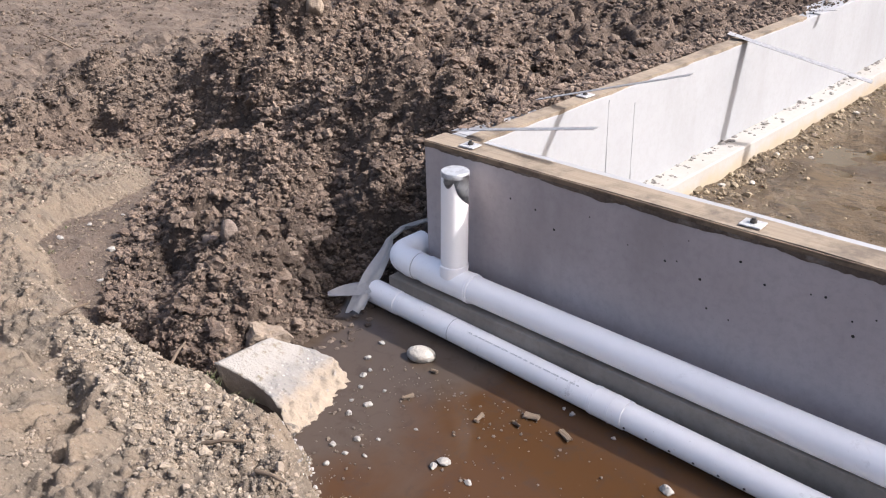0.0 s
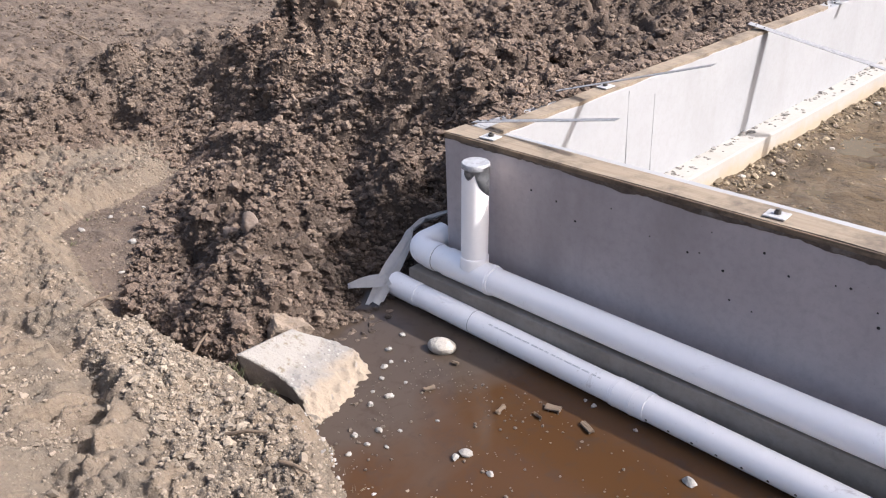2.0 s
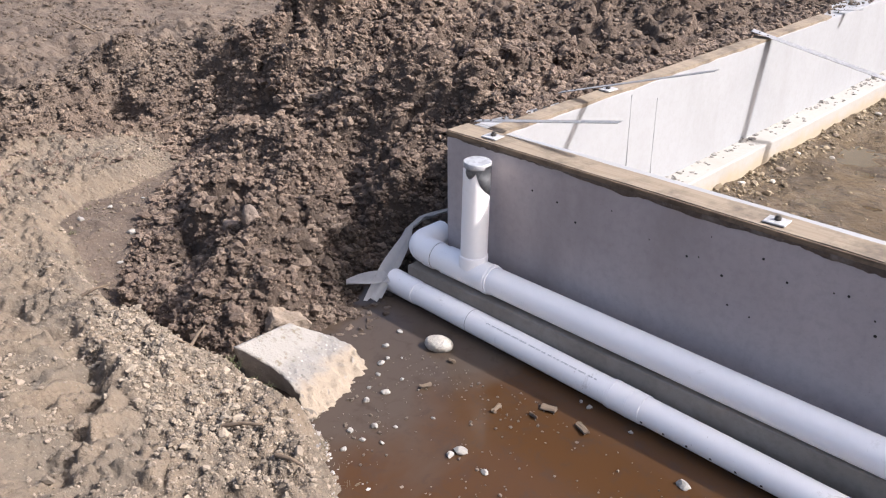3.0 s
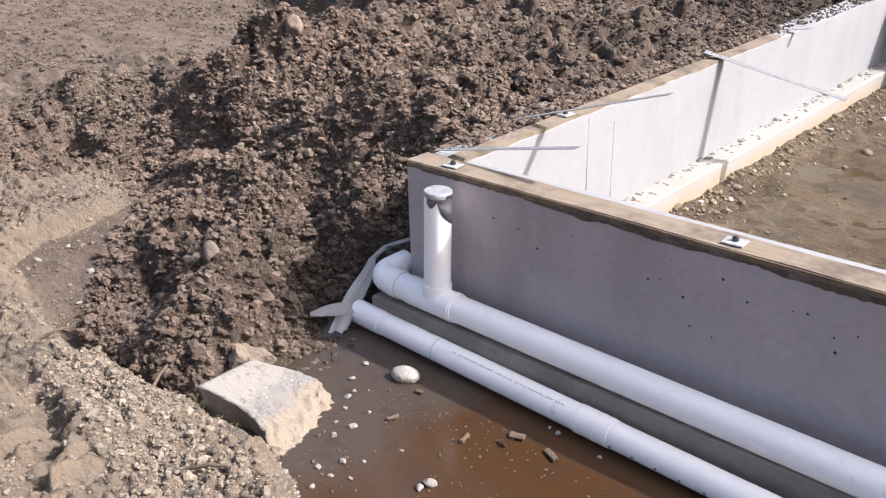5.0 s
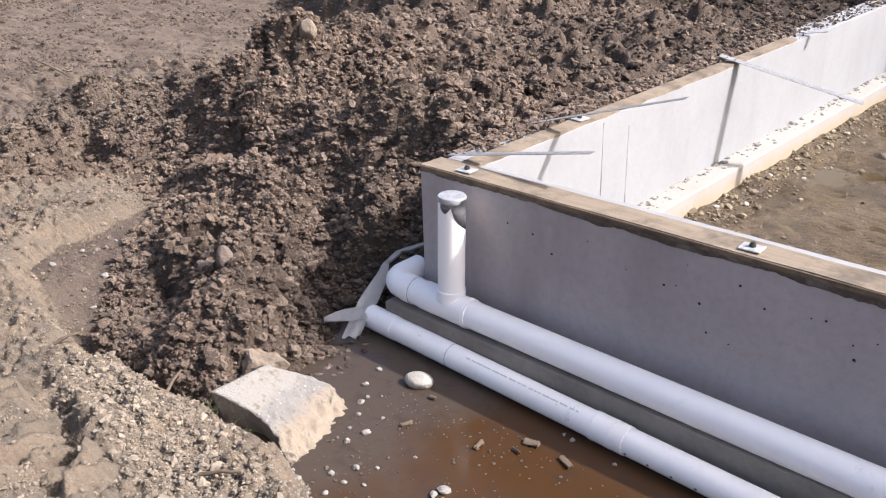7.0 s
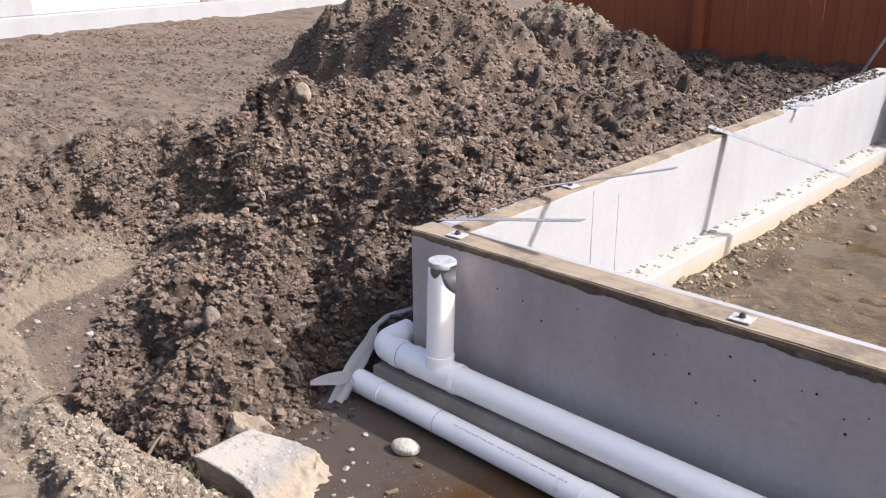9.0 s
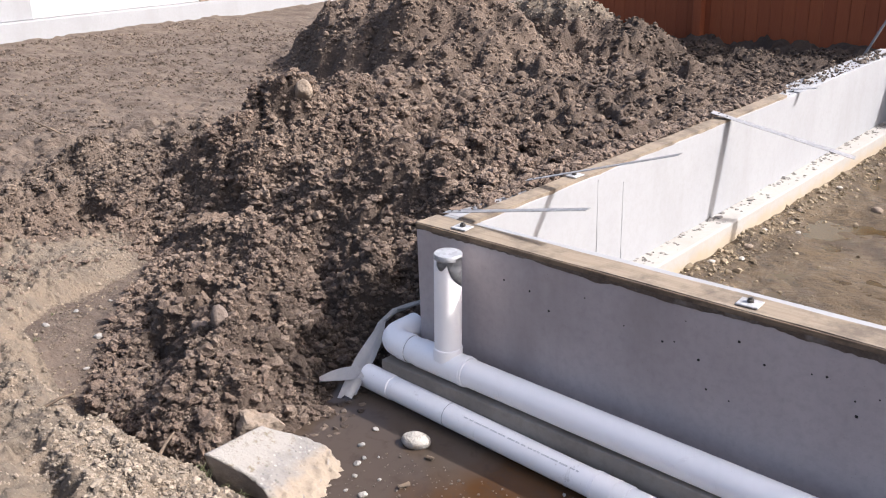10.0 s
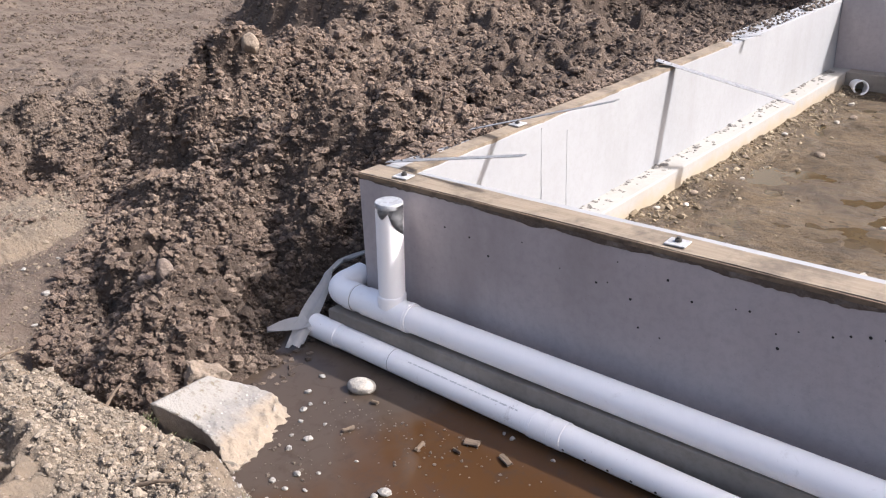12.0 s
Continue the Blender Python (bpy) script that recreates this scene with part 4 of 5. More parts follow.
for n, (px, py, pw) in enumerate([(0.155, -0.434, 0.030), (0.195, -0.55, 0.034), (0.272, -0.641, 0.036), (0.265, -0.60, 0.024), (0.321, -0.699, 0.028), (0.426, -0.758, 0.038), (0.406, -0.658, 0.018), (0.547, -0.918, 0.034),
                                  (0.657, -0.746, 0.018), (0.852, -0.814, 0.055), (0.838, -0.85, 0.034), (0.976, -0.834, 0.030), (1.461, -0.455, 0.05), (1.008, -0.322, 0.026), (0.965, -0.315, 0.018), (0.507, -0.99, 0.030),
                                  (0.57, -0.994, 0.026), (0.567, -1.07, 0.026), (0.413, -0.838, 0.03), (0.63, -0.96, 0.022), (0.60, -0.87, 0.018), (0.36, -0.78, 0.02), (0.30, -0.56, 0.014), (1.19, -0.34, 0.02)]):
    stone("pebble", px, py, (pw, pw * 0.75, pw * 0.6), LIMESTONE, "pale pebble half sunk in the wet mud", 40 + n, 0.094, n * 47 % 180, 0.3, angular=0.7, rough=0.3, group="pebbles in the mud", detail=2)
for n, (px, py, pw) in enumerate([(-1.654, -0.891, 0.05), (-1.38, -0.768, 0.055), (-1.692, -0.718, 0.035), (-1.711, -0.526, 0.03), (-1.2, -0.93, 0.03), (-1.05, -1.0, 0.025)]):
    stone("pebble", px, py, (pw, pw * 0.7, pw * 0.5), LIMESTONE, "pale pebble in the muddy channel", 80 + n, None, n * 61 % 180, 0.3, angular=0.6, rough=0.3, group="pebbles in the channel", detail=2)
for n, (px, py, pw) in enumerate([(0.443, 2.294, 0.07), (0.39, 1.93, 0.05), (0.477, 2.126, 0.045), (0.79, 3.415, 0.09), (1.477, 2.396, 0.04), (1.575, 1.714, 0.06), (0.42, 3.1, 0.05), (0.44, 3.746, 0.05), (0.548, 4.86, 0.06),
                                  (0.47, 4.477, 0.06), (1.426, 2.901, 0.045), (0.40, 2.6, 0.04), (0.689, 4.451, 0.07), (0.62, 4.3, 0.05), (0.55, 2.75, 0.035)]):
    stone("pebble", px, py, (pw, pw * 0.75, pw * 0.55), COBBLE if n % 3 else TAN_STONE, "pale stone on the sandy floor inside the walls", 120 + n, None, n * 53 % 180, 0.25, angular=0.3, group="stones inside the walls", detail=2)


def build_debris(x, y, length, width, turn, seed):
    """A flat scrap of bark or wood lying in the mud."""
    rnd = random.Random(seed)
    bm = box(-length / 2, length / 2, -width / 2, width / 2, 0, 0.009, 0.002, 1)
    bmesh.ops.subdivide_edges(bm, edges=bm.edges[:], cuts=2)
    for v in bm.verts:
        v.co += 0.004 * Vector((rnd.uniform(-1, 1), rnd.uniform(-1, 1), rnd.uniform(-0.4, 0.6)))
    ob = solo("wood_scrap", bm, TWIG, "small wet wood scrap lying in the mud", "scrap", group="wood scraps")
    ob.matrix_world = pose(x, y, 0.098, 4, -3, turn)


for n, (px, py, pl, pw, pt) in enumerate([(0.505, -0.633, 0.055, 0.02, 60), (0.781, -0.558, 0.06, 0.016, 95), (0.913, -0.433, 0.075, 0.035, 15), (1.065, -0.443, 0.085, 0.026, -25), (0.46, -0.45, 0.04, 0.014, 10), (0.9, -0.5, 0.05, 0.008, -10)]):
    build_debris(px, py, pl * 0.75, pw * 0.7, pt, n)


# ---- water ----
def build_water():
    bm = bmesh.new()
    bmesh.ops.create_grid(bm, x_segments=20, y_segments=20, size=0.5)
    for v in bm.verts:
        v.co = Vector((-0.75 + (v.co.x + 0.5) * 8.2, -1.9 + (v.co.y + 0.5) * 1.72, 0.094))
    solo("water_pit", bm, WATER, "thin brown water film standing on the mud", "water", "structure")
    bm = bmesh.new()
    bmesh.ops.create_grid(bm, x_segments=12, y_segments=12, size=0.5)
    for v in bm.verts:
        v.co = Vector((0.5 + (v.co.x + 0.5) * 6.3, 0.5 + (v.co.y + 0.5) * 4.7, 0.0825))
    solo("water_floor", bm, FLOOR_WATER, "shallow puddles on the floor inside the walls", "water", "structure")


build_water()


# ---- sheet, stubs, rods ----
def build_sheet():
    """Torn plastic sheet draped over the elbow down to the mud."""
    bm = bmesh.new()
    spine = [Vector(p) for p in ((-0.06, 0.13, 0.40), (-0.172, 0.03, 0.345), (-0.186, -0.04, 0.318), (-0.163, -0.10, 0.272), (-0.137, -0.20, 0.20), (-0.100, -0.345, 0.106))]
    wide = [0.015, 0.022, 0.035, 0.060, 0.085, 0.080]
    rows = []
    for n in range(len(spine) * 4 - 3):
        u = n / 4
        i = min(int(u), len(spine) - 2)
        f = u - i
        p = spine[i].lerp(spine[i + 1], f)
        w = wide[i] * (1 - f) + wide[i + 1] * f
        side = Vector((0.72, 0.69, 0.0))
        rows.append([bm.verts.new(p + side * w * (k / 6 - 0.5) + Vector((0, 0, 0.010 * math.sin(k * 1.9 + n * 0.5))) + Vector((-0.012, 0, 0)) * abs(k - 3) / 3) for k in range(7)])
    for a, b in zip(rows, rows[1:]):
        for k in range(6):
            bm.faces.new((a[k], a[k + 1], b[k + 1], b[k]))
    bmesh.ops.solidify(bm, geom=bm.faces[:], thickness=0.0012)
    s = thing("plastic_sheet", "torn translucent plastic sheet draped over the pipe elbow", "plastic sheet")
    part("drape", bm, SHEET, s, smooth=True)
    bm = bmesh.new()
    rows = []
    for n in range(7):
        u = n / 6
        rows.append([bm.verts.new((-0.140 - 0.10 * u + (k / 4 - 0.5) * 0.09 * (1 - 0.6 * u), -0.24 - 0.14 * u - (k / 4 - 0.5) * 0.03, 0.175 - 0.02 * u + 0.012 * math.sin(3 * u + k))) for k in range(5)])
    for a, b in zip(rows, rows[1:]):
        for k in range(4):
            bm.faces.new((a[k], a[k + 1], b[k + 1], b[k]))
    bmesh.ops.solidify(bm, geom=bm.faces[:], thickness=0.0012)
    part("flap", bm, SHEET, s, smooth=True)


build_sheet()


def build_stub(x, y, r, length, material, label, turn):
    t = thing("pipe_stub", label, "pipe", (x, y, 0.09 + r * 0.9), "pipe stubs")
    t.rotation_euler = (0, radians(-6), radians(turn))
    part("pipe", tube([(-length / 2, 0, 0), (length / 2, 0, 0)], r, 24, 0.88), material, t)
    part("collar", tube([(length / 2 - 0.035, 0, 0), (length / 2 + 0.004, 0, 0)], r * 1.1, 24, 0.86), material, t)


build_stub(0.46, 5.30, 0.055, 0.16, PVC, "short white pipe end poking from the floor", -60)
build_stub(0.80, 5.34, 0.05, 0.12, BLACK_PIPE, "short black pipe end by the far footing", -70)


def build_rod(a, b, r, label, material):
    t = thing("stake", label, "stake", group="stakes")
    a, b = Vector(a), Vector(b)
    mid = a.lerp(b, 0.5) + Vector((0.012, 0.0, 0.0))
    part("bar", tube([a, a.lerp(mid, 0.5), mid, mid.lerp(b, 0.5), b], r, 10), material, t)
    part("tip", tube([b, b + (b - a).normalized() * 0.012], [r, r * 0.55], 10), material, t)


build_rod((-0.29, 5.72, 0.40), (0.62, 5.72, 2.33), 0.011, "thin pale leaning stake behind the wall corner", STEEL)
build_rod((0.0, 5.95, 0.40), (0.75, 5.95, 2.1), 0.008, "thin dark leaning stake behind the wall", TWIG)


def build_twig(x, y, length, turn, tilt):
    p = Vector((x, y, ground_z(x, y) + 0.01))
    way = Vector((math.cos(radians(turn)) * math.cos(radians(tilt)), math.sin(radians(turn)) * math.cos(radians(tilt)), math.sin(radians(tilt))))
    t = solo("twig", tube([p - way * 0.01, p + way * length * 0.5 + Vector((0, 0, 0.008)), p + way * length], [0.008, 0.006, 0.004], 7), TWIG, "short dry twig sticking out of the soil", "twig", group="twigs")
    return t


build_twig(-4.30, 0.56, 0.30, 224, 28)
build_twig(0.66, -1.38, 0.10, 10, 5)


for tx, ty, tl, ta in ((-0.12, -1.12, 0.14, 160), (-0.2, -1.16, 0.12, 120), (-0.08, -1.2, 0.10, 200), (0.45, -1.42, 0.13, 30), (-0.75, -1.3, 0.11, 70)):
    build_twig(tx, ty, tl, ta, 12)


def build_weed(x, y, size, blades, seed, material, label):
    """A small tuft of narrow bent blades."""
    rnd = random.Random(seed)
    bm = bmesh.new()
    for _ in range(blades):
        a, lean, tall = rnd.uniform(0, math.tau), rnd.uniform(0.3, 1.1), size * rnd.uniform(0.5, 1.1)
        base = Vector((rnd.gauss(0, size * 0.25), rnd.gauss(0, size * 0.25), 0))
        way, across = Vector((math.cos(a), math.sin(a), 0)), Vector((-math.sin(a), math.cos(a), 0)) * size * 0.035
        rows = []
        for k in range(4):
            u = k / 3
            p = base + way * tall * lean * u * u + Vector((0, 0, tall * u * (1 - 0.45 * lean * u)))
            rows.append((bm.verts.new(p - across * (1 - 0.85 * u)), bm.verts.new(p + across * (1 - 0.85 * u) + Vector((0, 0, 0.001)))))
        for p, q in zip(rows, rows[1:]):
            bm.faces.new((p[0], p[1], q[1], q[0]))
    ob = solo("weed", bm, material, label, "weed", group="weeds")
    ob.location = (x, y, ground_z(x, y) - 0.004)


def make_leaf(name, a, b):
    k = Mat(name, 0.7)
    k.color(k.mix(k.island(), a, b))
    return k.m


WEED, STRAW = make_leaf("weed_green", (0.044, 0.056, 0.019), (0.106, 0.119, 0.050)), make_leaf("dry_straw", (0.100, 0.084, 0.053), (0.213, 0.188, 0.131))
for n, (px, py, ps) in enumerate([(-0.10, -1.10, 0.05), (-0.02, -1.12, 0.04), (0.07, -1.11, 0.05), (0.14, -1.12, 0.045), (0.24, -1.13, 0.04), (0.10, -1.16, 0.035)]):
    build_weed(px, py, ps, 16, 300 + n, WEED, "small green weed tuft beside the slab")
for n, (px, py, ps) in enumerate([(0.53, -1.13, 0.035), (0.63, -1.16, 0.04), (0.60, -1.09, 0.03), (0.72, -1.18, 0.035), (-1.55, -0.99, 0.04), (-1.78, -0.80, 0.04)]):
    build_weed(px, py, ps, 12, 320 + n, STRAW if n < 4 else WEED, "wisp of dry straw at the pit edge" if n < 4 else "small green weed in the channel")


# ---- loose soil ----
def lump_kinds(count, subdivisions, seed, rough):
    kinds = []
    for n in range(count):
        bm = stone_bm((2, 2, 2), seed + n, subdivisions, rough, 0.9)
        bm.verts.ensure_lookup_table()
        rnd = random.Random(seed + n)
        for v in bm.verts:
            v.co *= rnd.uniform(0.74, 1.16)
        kinds.append((np.array([v.co[:] for v in bm.verts]), np.array([[v.index for v in f.verts] for f in bm.faces])))
        bm.free()
    return kinds


def heights(x, y):
    i = np.clip(np.searchsorted(GX, x) - 1, 0, len(GX) - 2)
    j = np.clip(np.searchsorted(GY, y) - 1, 0, len(GY) - 2)
    u, v = (x - GX[i]) / (GX[i + 1] - GX[i]), (y - GY[j]) / (GY[j + 1] - GY[j])
    return (MZ[j, i] * (1 - u) + MZ[j, i + 1] * u) * (1 - v) + (MZ[j + 1, i] * (1 - u) + MZ[j + 1, i + 1] * u) * v


def turns(rng, n):
    q = rng.normal(size=(n, 4))
    q /= np.linalg.norm(q, axis=1)[:, None]
    w, x, y, z = q.T
    return np.stack([1 - 2 * (y * y + z * z), 2 * (x * y - z * w), 2 * (x * z + y * w), 2 * (x * y + z * w), 1 - 2 * (x * x + z * z), 2 * (y * z - x * w), 2 * (x * z - y * w), 2 * (y * z + x * w), 1 - 2 * (x * x + y * y)], -1).reshape(-1, 3, 3)


def scatter(name, label, category, xs, ys, sizes, material, kinds, seed, sink=0.15, zs=None, flat=0.75):
    rng = np.random.default_rng(seed)
    zs = heights(xs, ys) if zs is None else zs
    pick = rng.integers(0, len(kinds), len(xs))
    rot = turns(rng, len(xs))
    aspect = rng.uniform(0.65, 1.15, (len(xs), 3))
    verts, faces, start = [], [], 0
    for k, (kv, kf) in enumerate(kinds):
        m = pick == k
        if not m.any():
            continue
        v = np.einsum("nij,nvj->nvi", rot[m], kv[None] * aspect[m][:, None]) * (sizes[m] / 2)[:, None, None]
        v[:, :, 2] *= flat
        v += np.stack([xs[m], ys[m], zs[m] + sizes[m] * (0.5 * flat - sink)], -1)[:, None]
        f = kf[None] + (start + np.arange(m.sum()) * len(kv))[:, None, None]
        start += m.sum() * len(kv)
        verts.append(v.reshape(-1, 3))
        faces.append(f.reshape(-1, kf.shape[1]))
    me = raw_mesh(name, np.concatenate(verts), np.concatenate(faces), material, False)
    if material is CLOD:
        order = np.concatenate([np.repeat(np.flatnonzero(pick == k), len(kv)) for k, (kv, kf) in enumerate(kinds)])
        state = shape(xs, ys)
        for key, data in (("dry", state[5]), ("damp", state[6])):
            me.attributes.new(key, "FLOAT", "POINT").data.foreach_set("value", data[order].astype(np.float32))
    return tagged(new(name, me), label, category, kind="stuff")


def sample(rng, count, x0, x1, y0, y1, weight):
    """Random places in a rectangle, kept by the weight of the ground there."""
    xs, ys = [], []
    while sum(map(len, xs)) < count:
        x, y = rng.uniform(x0, x1, count), rng.uniform(y0, y1, count)
        keep = rng.uniform(0, 1, count) < weight(x, y)
        xs.append(x[keep])
        ys.append(y[keep])
    return np.concatenate(xs)[:count], np.concatenate(ys)[:count]


def on_heap(x, y):
    z, rough, sandy, wet, room, dry, damp = shape(x, y)
    patch = 0.45 + 0.55 * smooth(-0.35, 0.35, fbm(x * 1.6 + 3, y * 1.6, 3))
    toe, edge = line_distance(x, y, TOE), line_distance(x, y, BANK)
    skirt = smooth(0.45, 0.25, toe) * (toe < edge) * (x < -0.02)
    return np.where((room > 0) | inside(x, y, BANK + TOE) | ((x > -0.03) & (y > -0.03) & (y < 6)), 0, np.maximum(smooth(0.35, 0.85, rough), skirt) * patch) * (1 - 0.8 * smooth(0.3, 0.8, sandy))


def on_bank(x, y):
    z, rough, sandy, wet, room, dry, damp = shape(x, y)
    return np.where((room > 0) | inside(x, y, BANK + TOE), 0, smooth(0.2, 0.7, sandy))


BIG, SMALL = lump_kinds(12, 3, 500, 0.5), lump_kinds(12, 2, 600, 0.55)
TINY = lump_kinds(8, 1, 700, 0.3)
rng = np.random.default_rng(21)
cx, cy = sample(rng, 900, -3.4, 0.0, -1.05, 2.2, on_heap)
scatter("soil_clods", "big dark brown soil clods on the heap", "soil clods", cx, cy, np.clip(rng.lognormal(-2.95, 0.36, len(cx)), 0.03, 0.13), CLOD, BIG, 1, 0.22)
cx, cy = sample(rng, 30000, -3.4, 0.0, -1.2, 1.8, on_heap)
cs = np.clip(rng.lognormal(-3.80, 0.46, len(cx)), 0.010, 0.08)
big = cs > 0.030
scatter("soil_lumps", "dark brown soil lumps on the heap", "soil crumbs", cx[big], cy[big], cs[big], CLOD, SMALL, 2, 0.12)
scatter("soil_crumbs", "dark brown soil crumbs on the heap", "soil crumbs", cx[~big], cy[~big], cs[~big], CLOD, TINY, 22, 0.08)
cx, cy = sample(rng, 9000, -3.0, 0.0, -1.2, 1.8, lambda x, y: np.maximum(on_heap(x, y), 0.25 * (shape(x, y)[3] == 0) * (x < -0.05) * (y > -1.1) * (shape(x, y)[2] < 0.4)))
scatter("fine_crumbs", "fine dark soil crumbs on the heap", "soil crumbs", cx, cy, np.clip(rng.lognormal(-4.35, 0.35, len(cx)), 0.006, 0.03), CLOD, TINY, 12, 0.05)
cx, cy = sample(rng, 15000, -6.2, 0.0, 1.2, 7.2, on_heap)
scatter("far_crumbs", "brown soil crumbs over the spoil pile", "soil crumbs", cx, cy, np.clip(rng.lognormal(-3.6, 0.4, len(cx)), 0.015, 0.08), CLOD, TINY, 13, 0.1)
cx, cy = sample(rng, 8000, -6.2, 0.0, 1.2, 7.2, on_heap)
scatter("far_clods", "brown soil clods over the spoil pile", "soil clods", cx, cy, np.clip(rng.lognormal(-3.15, 0.42, len(cx)), 0.025, 0.11), CLOD, TINY, 3, 0.2)
cx, cy = sample(rng, 17000, -10.4, -2.0, -1.8, 6.5, lambda x, y: np.where(inside(x, y, BANK + TOE), 0, 0.15 + 0.7 * smooth(-0.2, 0.35, fbm(x * 0.9, y * 0.9, 3))))
scatter("track_crumbs", "soil crumbs strewn over the flat track", "soil crumbs", cx, cy, np.clip(rng.lognormal(-3.7, 0.45, len(cx)), 0.012, 0.09), CLOD, TINY, 4, 0.2)
cx, cy = sample(rng, 20000, -2.4, 1.4, -2.0, -0.05, lambda x, y: on_bank(x, y) * np.clip(0.12 + 1.1 * smooth(0.0, 0.4, fbm(x * 2.3 + 2, y * 2.3, 3)) + 0.6 * hill(x, y, 0.15, -1.35, 0.5, 0.16, 3, -12), 0, 1))
scatter("bank_gravel", "pale gravel and crumbs on the sandy bank", "gravel", cx, cy, np.clip(rng.lognormal(-4.75, 0.5, len(cx)), 0.004, 0.045), GRAVEL, TINY, 5, 0.2)
cx, cy = sample(rng, 500, -0.2, 2.2, -1.35, -0.35, lambda x, y: shape(x, y)[3] * np.exp(-np.abs(line_distance(x, y, BANK)) * 7))
scatter("pit_gravel", "fine pale gravel scattered on the wet mud", "gravel", cx, cy, np.clip(rng.lognormal(-4.9, 0.45, len(cx)), 0.004, 0.022), GRAVEL, TINY, 6, 0.2)
cx, cy = sample(rng, 700, 0.3, 2.0, -1.35, -0.42, lambda x, y: inside(x, y, BANK + TOE) * (0.25 + 0.75 * smooth(-0.1, 0.4, fbm(x * 3, y * 3, 3))))
scatter("mud_specks", "dark crumbs and specks lying in the wet mud", "soil crumbs", cx, cy, np.clip(rng.lognormal(-4.9, 0.45, len(cx)), 0.004, 0.020), MUD_CAKE, TINY, 16, 0.2, np.full(700, 0.093))
cx, cy = sample(rng, 220, 0.1, 0.7, -1.2, -0.55, lambda x, y: hill(x, y, 0.38, -0.84, 0.21, 0.22, 3))
scatter("slab_crumbs", "tan crumbs broken off the slab", "gravel", cx, cy, np.clip(rng.lognormal(-4.5, 0.5, len(cx)), 0.003, 0.03), TAN_GRAVEL, TINY, 14, 0.25)
cx, cy = sample(rng, 420, -2.2, -0.8, -1.15, -0.1, lambda x, y: 0.5 * inside(x, y, BANK + TOE))
scatter("channel_gravel", "fine gravel in the muddy channel", "gravel", cx, cy, np.clip(rng.lognormal(-4.6, 0.5, len(cx)), 0.005, 0.03), MUD_GRAVEL, TINY, 15, 0.2)
cx, cy = 0.335 + np.abs(rng.normal(0, 0.12, 1500)), rng.uniform(0.35, 5.3, 1500)
scatter("floor_gravel", "pale gravel along the inner footing", "gravel", cx, cy, np.clip(rng.lognormal(-4.05, 0.55, len(cx)), 0.007, 0.07), FLOOR_GRAVEL, TINY, 7, 0.25)
cx, cy = rng.uniform(0.5, 4.0, 500), rng.uniform(0.3, 5.3, 500)
scatter("floor_pebbles", "small stones strewn over the sandy floor", "gravel", cx, cy, np.clip(rng.lognormal(-4.2, 0.5, len(cx)), 0.006, 0.05), FLOOR_GRAVEL, TINY, 8, 0.25)
cx, cy = INNER + np.abs(rng.normal(0.0, 0.045, 230)), rng.uniform(0.5, 5.3, 230)
scatter("footing_rubble", "grey cement crumbs on the footing ledge", "rubble", cx, cy, np.clip(rng.lognormal(-3.75, 0.5, len(cx)), 0.008, 0.065), DUSTY_GRAVEL, SMALL, 9, 0.25, np.full(230, FOOT), 0.5)
cx, cy = rng.uniform(0.01, 0.17, 300), 3.2 + rng.uniform(0, 1, 300) ** 0.7 * 2.2
scatter("wall_top_rubble", "soil and cement crumbs on the wall top", "rubble", cx, cy, np.clip(rng.lognormal(-3.9, 0.5, len(cx)), 0.008, 0.06), MUD_CAKE, TINY, 10, 0.1, np.full(300, TOP))
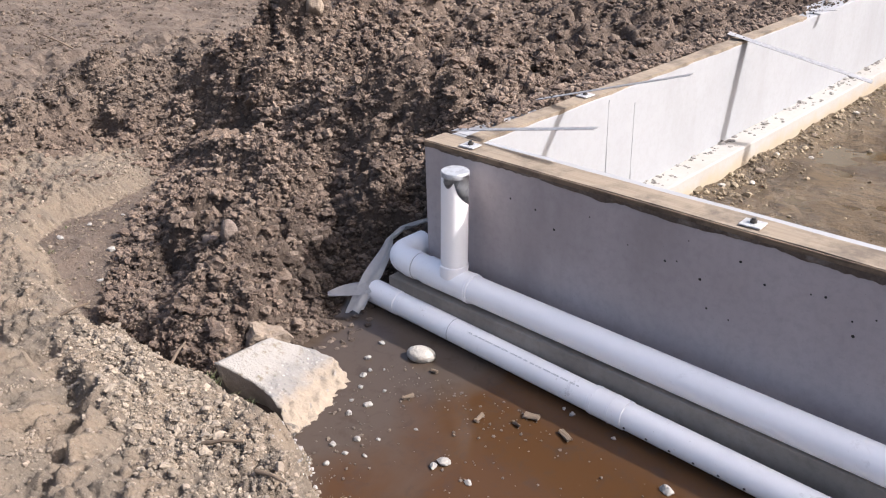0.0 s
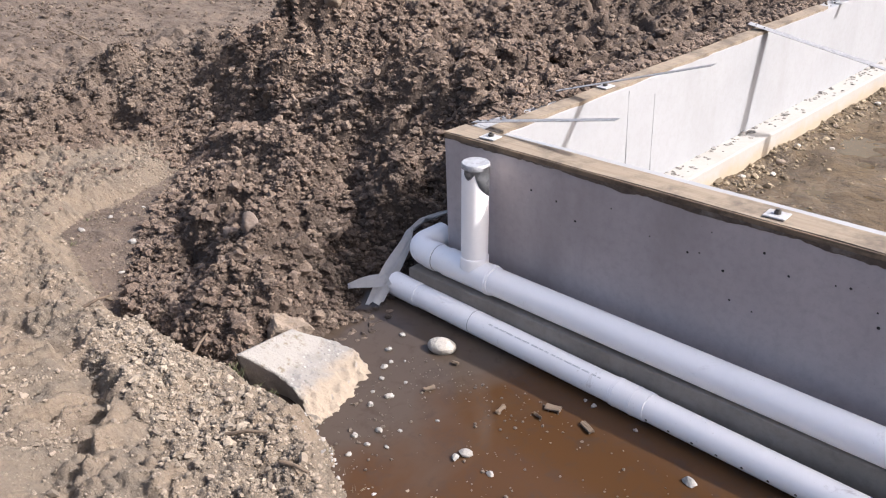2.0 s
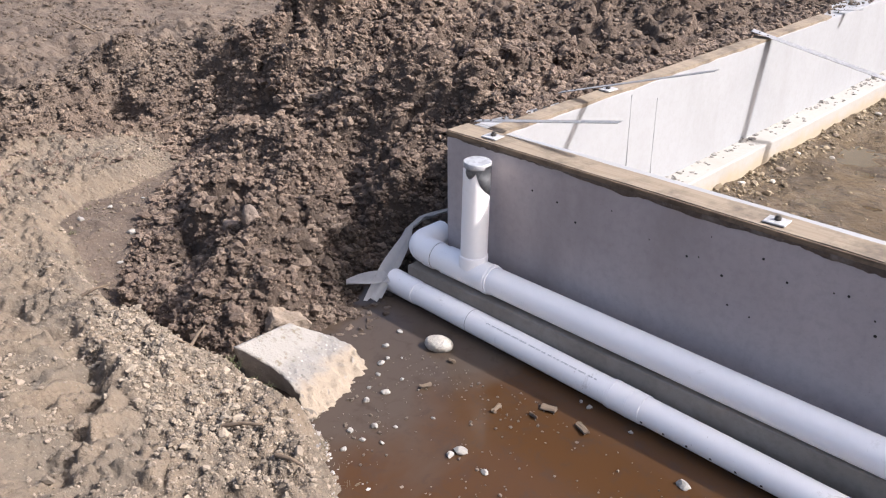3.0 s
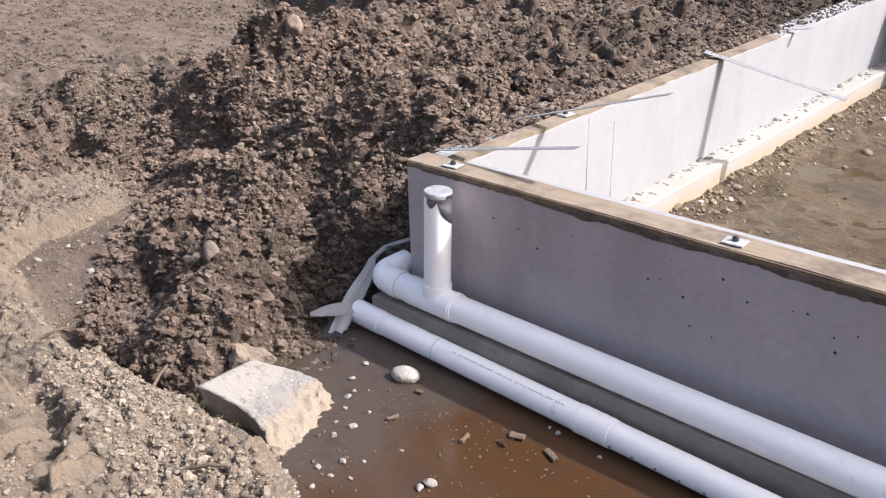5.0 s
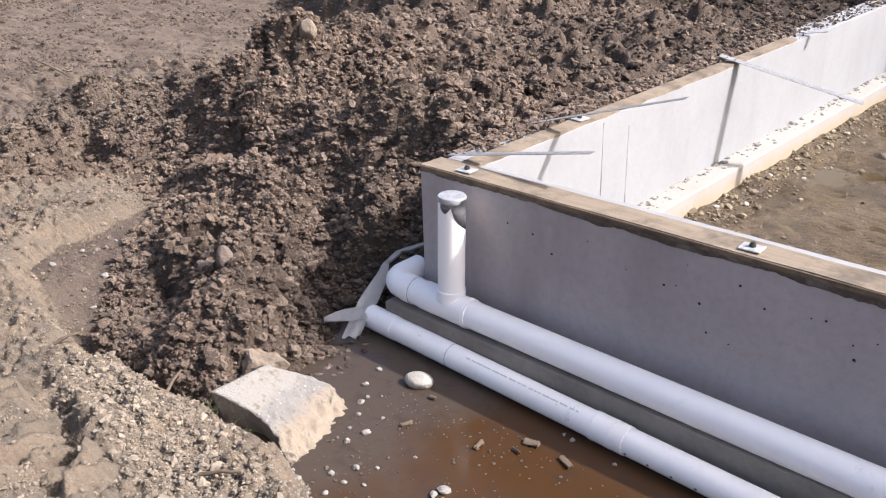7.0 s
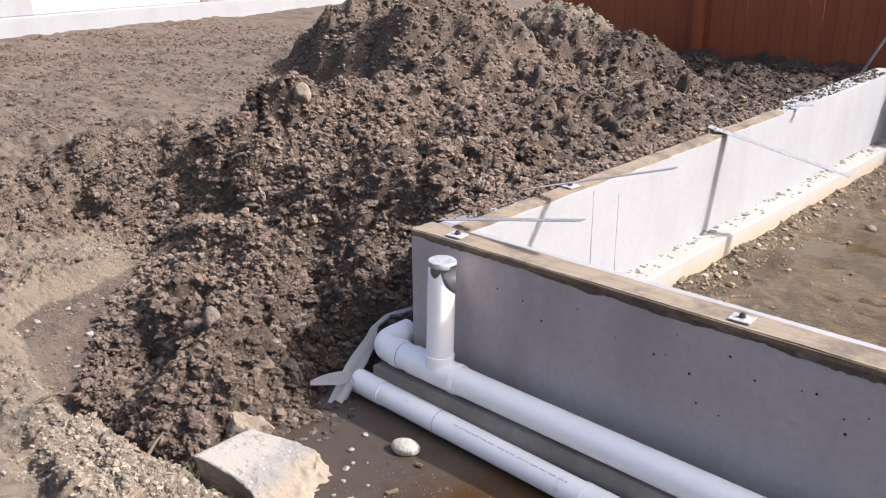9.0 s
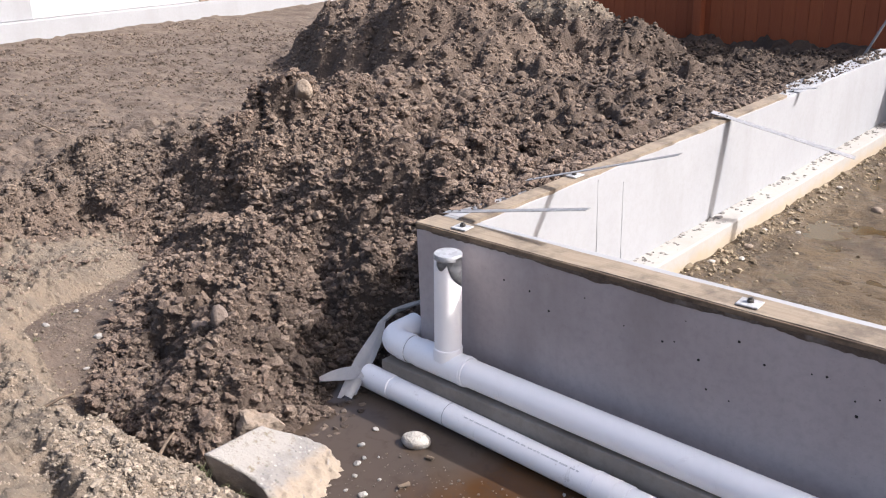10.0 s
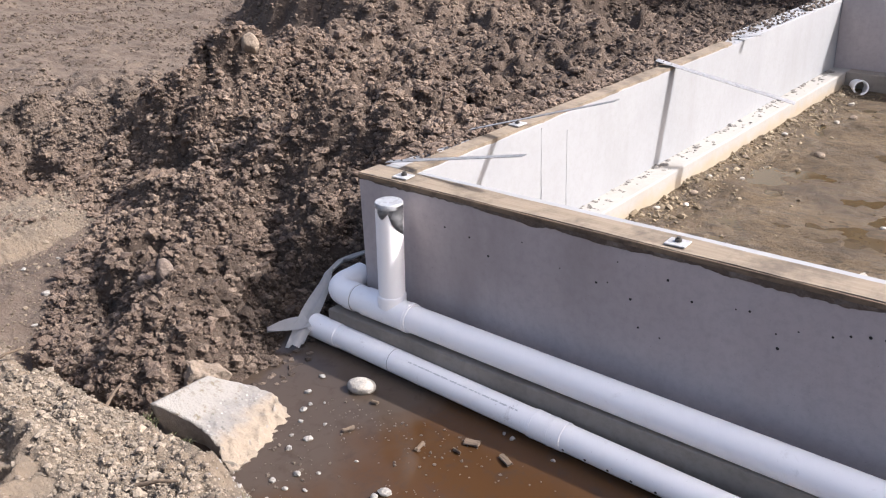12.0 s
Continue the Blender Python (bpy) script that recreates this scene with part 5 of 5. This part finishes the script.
cx, cy = rng.uniform(-0.05, 0.100, 1500), rng.uniform(0.27, 3.5, 1500)
scatter("sill_soil", "soil crumbs lying against the tan sill plate", "soil crumbs", cx, cy, np.clip(rng.lognormal(-3.75, 0.45, len(cx)), 0.01, 0.07), CLOD, TINY, 18, 0.2, np.full(1500, 0.802))
cx, cy = sample(rng, 2200, -0.55, -0.015, -0.35, 0.55, lambda x, y: np.where(inside(x, y, BANK + TOE), 0, 0.8))
scatter("corner_crumbs", "moist soil crumbs heaped against the wall corner", "soil crumbs", cx, cy, np.clip(rng.lognormal(-3.85, 0.45, len(cx)), 0.01, 0.06), CLOD, TINY, 23, 0.05)
cx, cy = sample(rng, 420, 0.3, 1.0, -1.3, -0.85, lambda x, y: hill(x, y, 0.58, -1.07, 0.22, 0.11, 3, -25))
scatter("corner_gravel", "grey gravel washed into the pit corner", "gravel", cx, cy, np.clip(rng.lognormal(-4.6, 0.5, len(cx)), 0.004, 0.03), GREY_GRAVEL, TINY, 17, 0.15)
cx, cy = sample(rng, 2600, -0.9, 1.0, -1.7, -1.0, lambda x, y: on_bank(x, y) * hill(x, y, 0.05, -1.36, 0.62, 0.16, 3, -10))
scatter("ridge_gravel", "grey-brown crumbly gravel on the bank ridge", "gravel", cx, cy, np.clip(rng.lognormal(-4.45, 0.5, len(cx)), 0.005, 0.045), RIDGE_GRAVEL, SMALL, 19, 0.3)
cx, cy = sample(rng, 900, -4.9, -2.9, 5.6, 7.2, lambda x, y: hill(x, y, -3.9, 6.4, 0.9, 0.65, 4))
scatter("pile_gravel", "pale stones on the tan gravel pile", "gravel", cx, cy, np.clip(rng.lognormal(-3.5, 0.5, len(cx)), 0.01, 0.11), GRAVEL, TINY, 20, 0.15)
cx, cy = sample(rng, 900, -0.35, 0.12, -0.80, -0.25, lambda x, y: smooth(0.15, 0.02, line_distance(x, y, TOE)))
scatter("toe_crumbs", "wet dark crumbs at the foot of the heap", "soil crumbs", cx, cy, np.clip(rng.lognormal(-4.0, 0.45, len(cx)), 0.008, 0.05), CLOD, TINY, 24, 0.1)
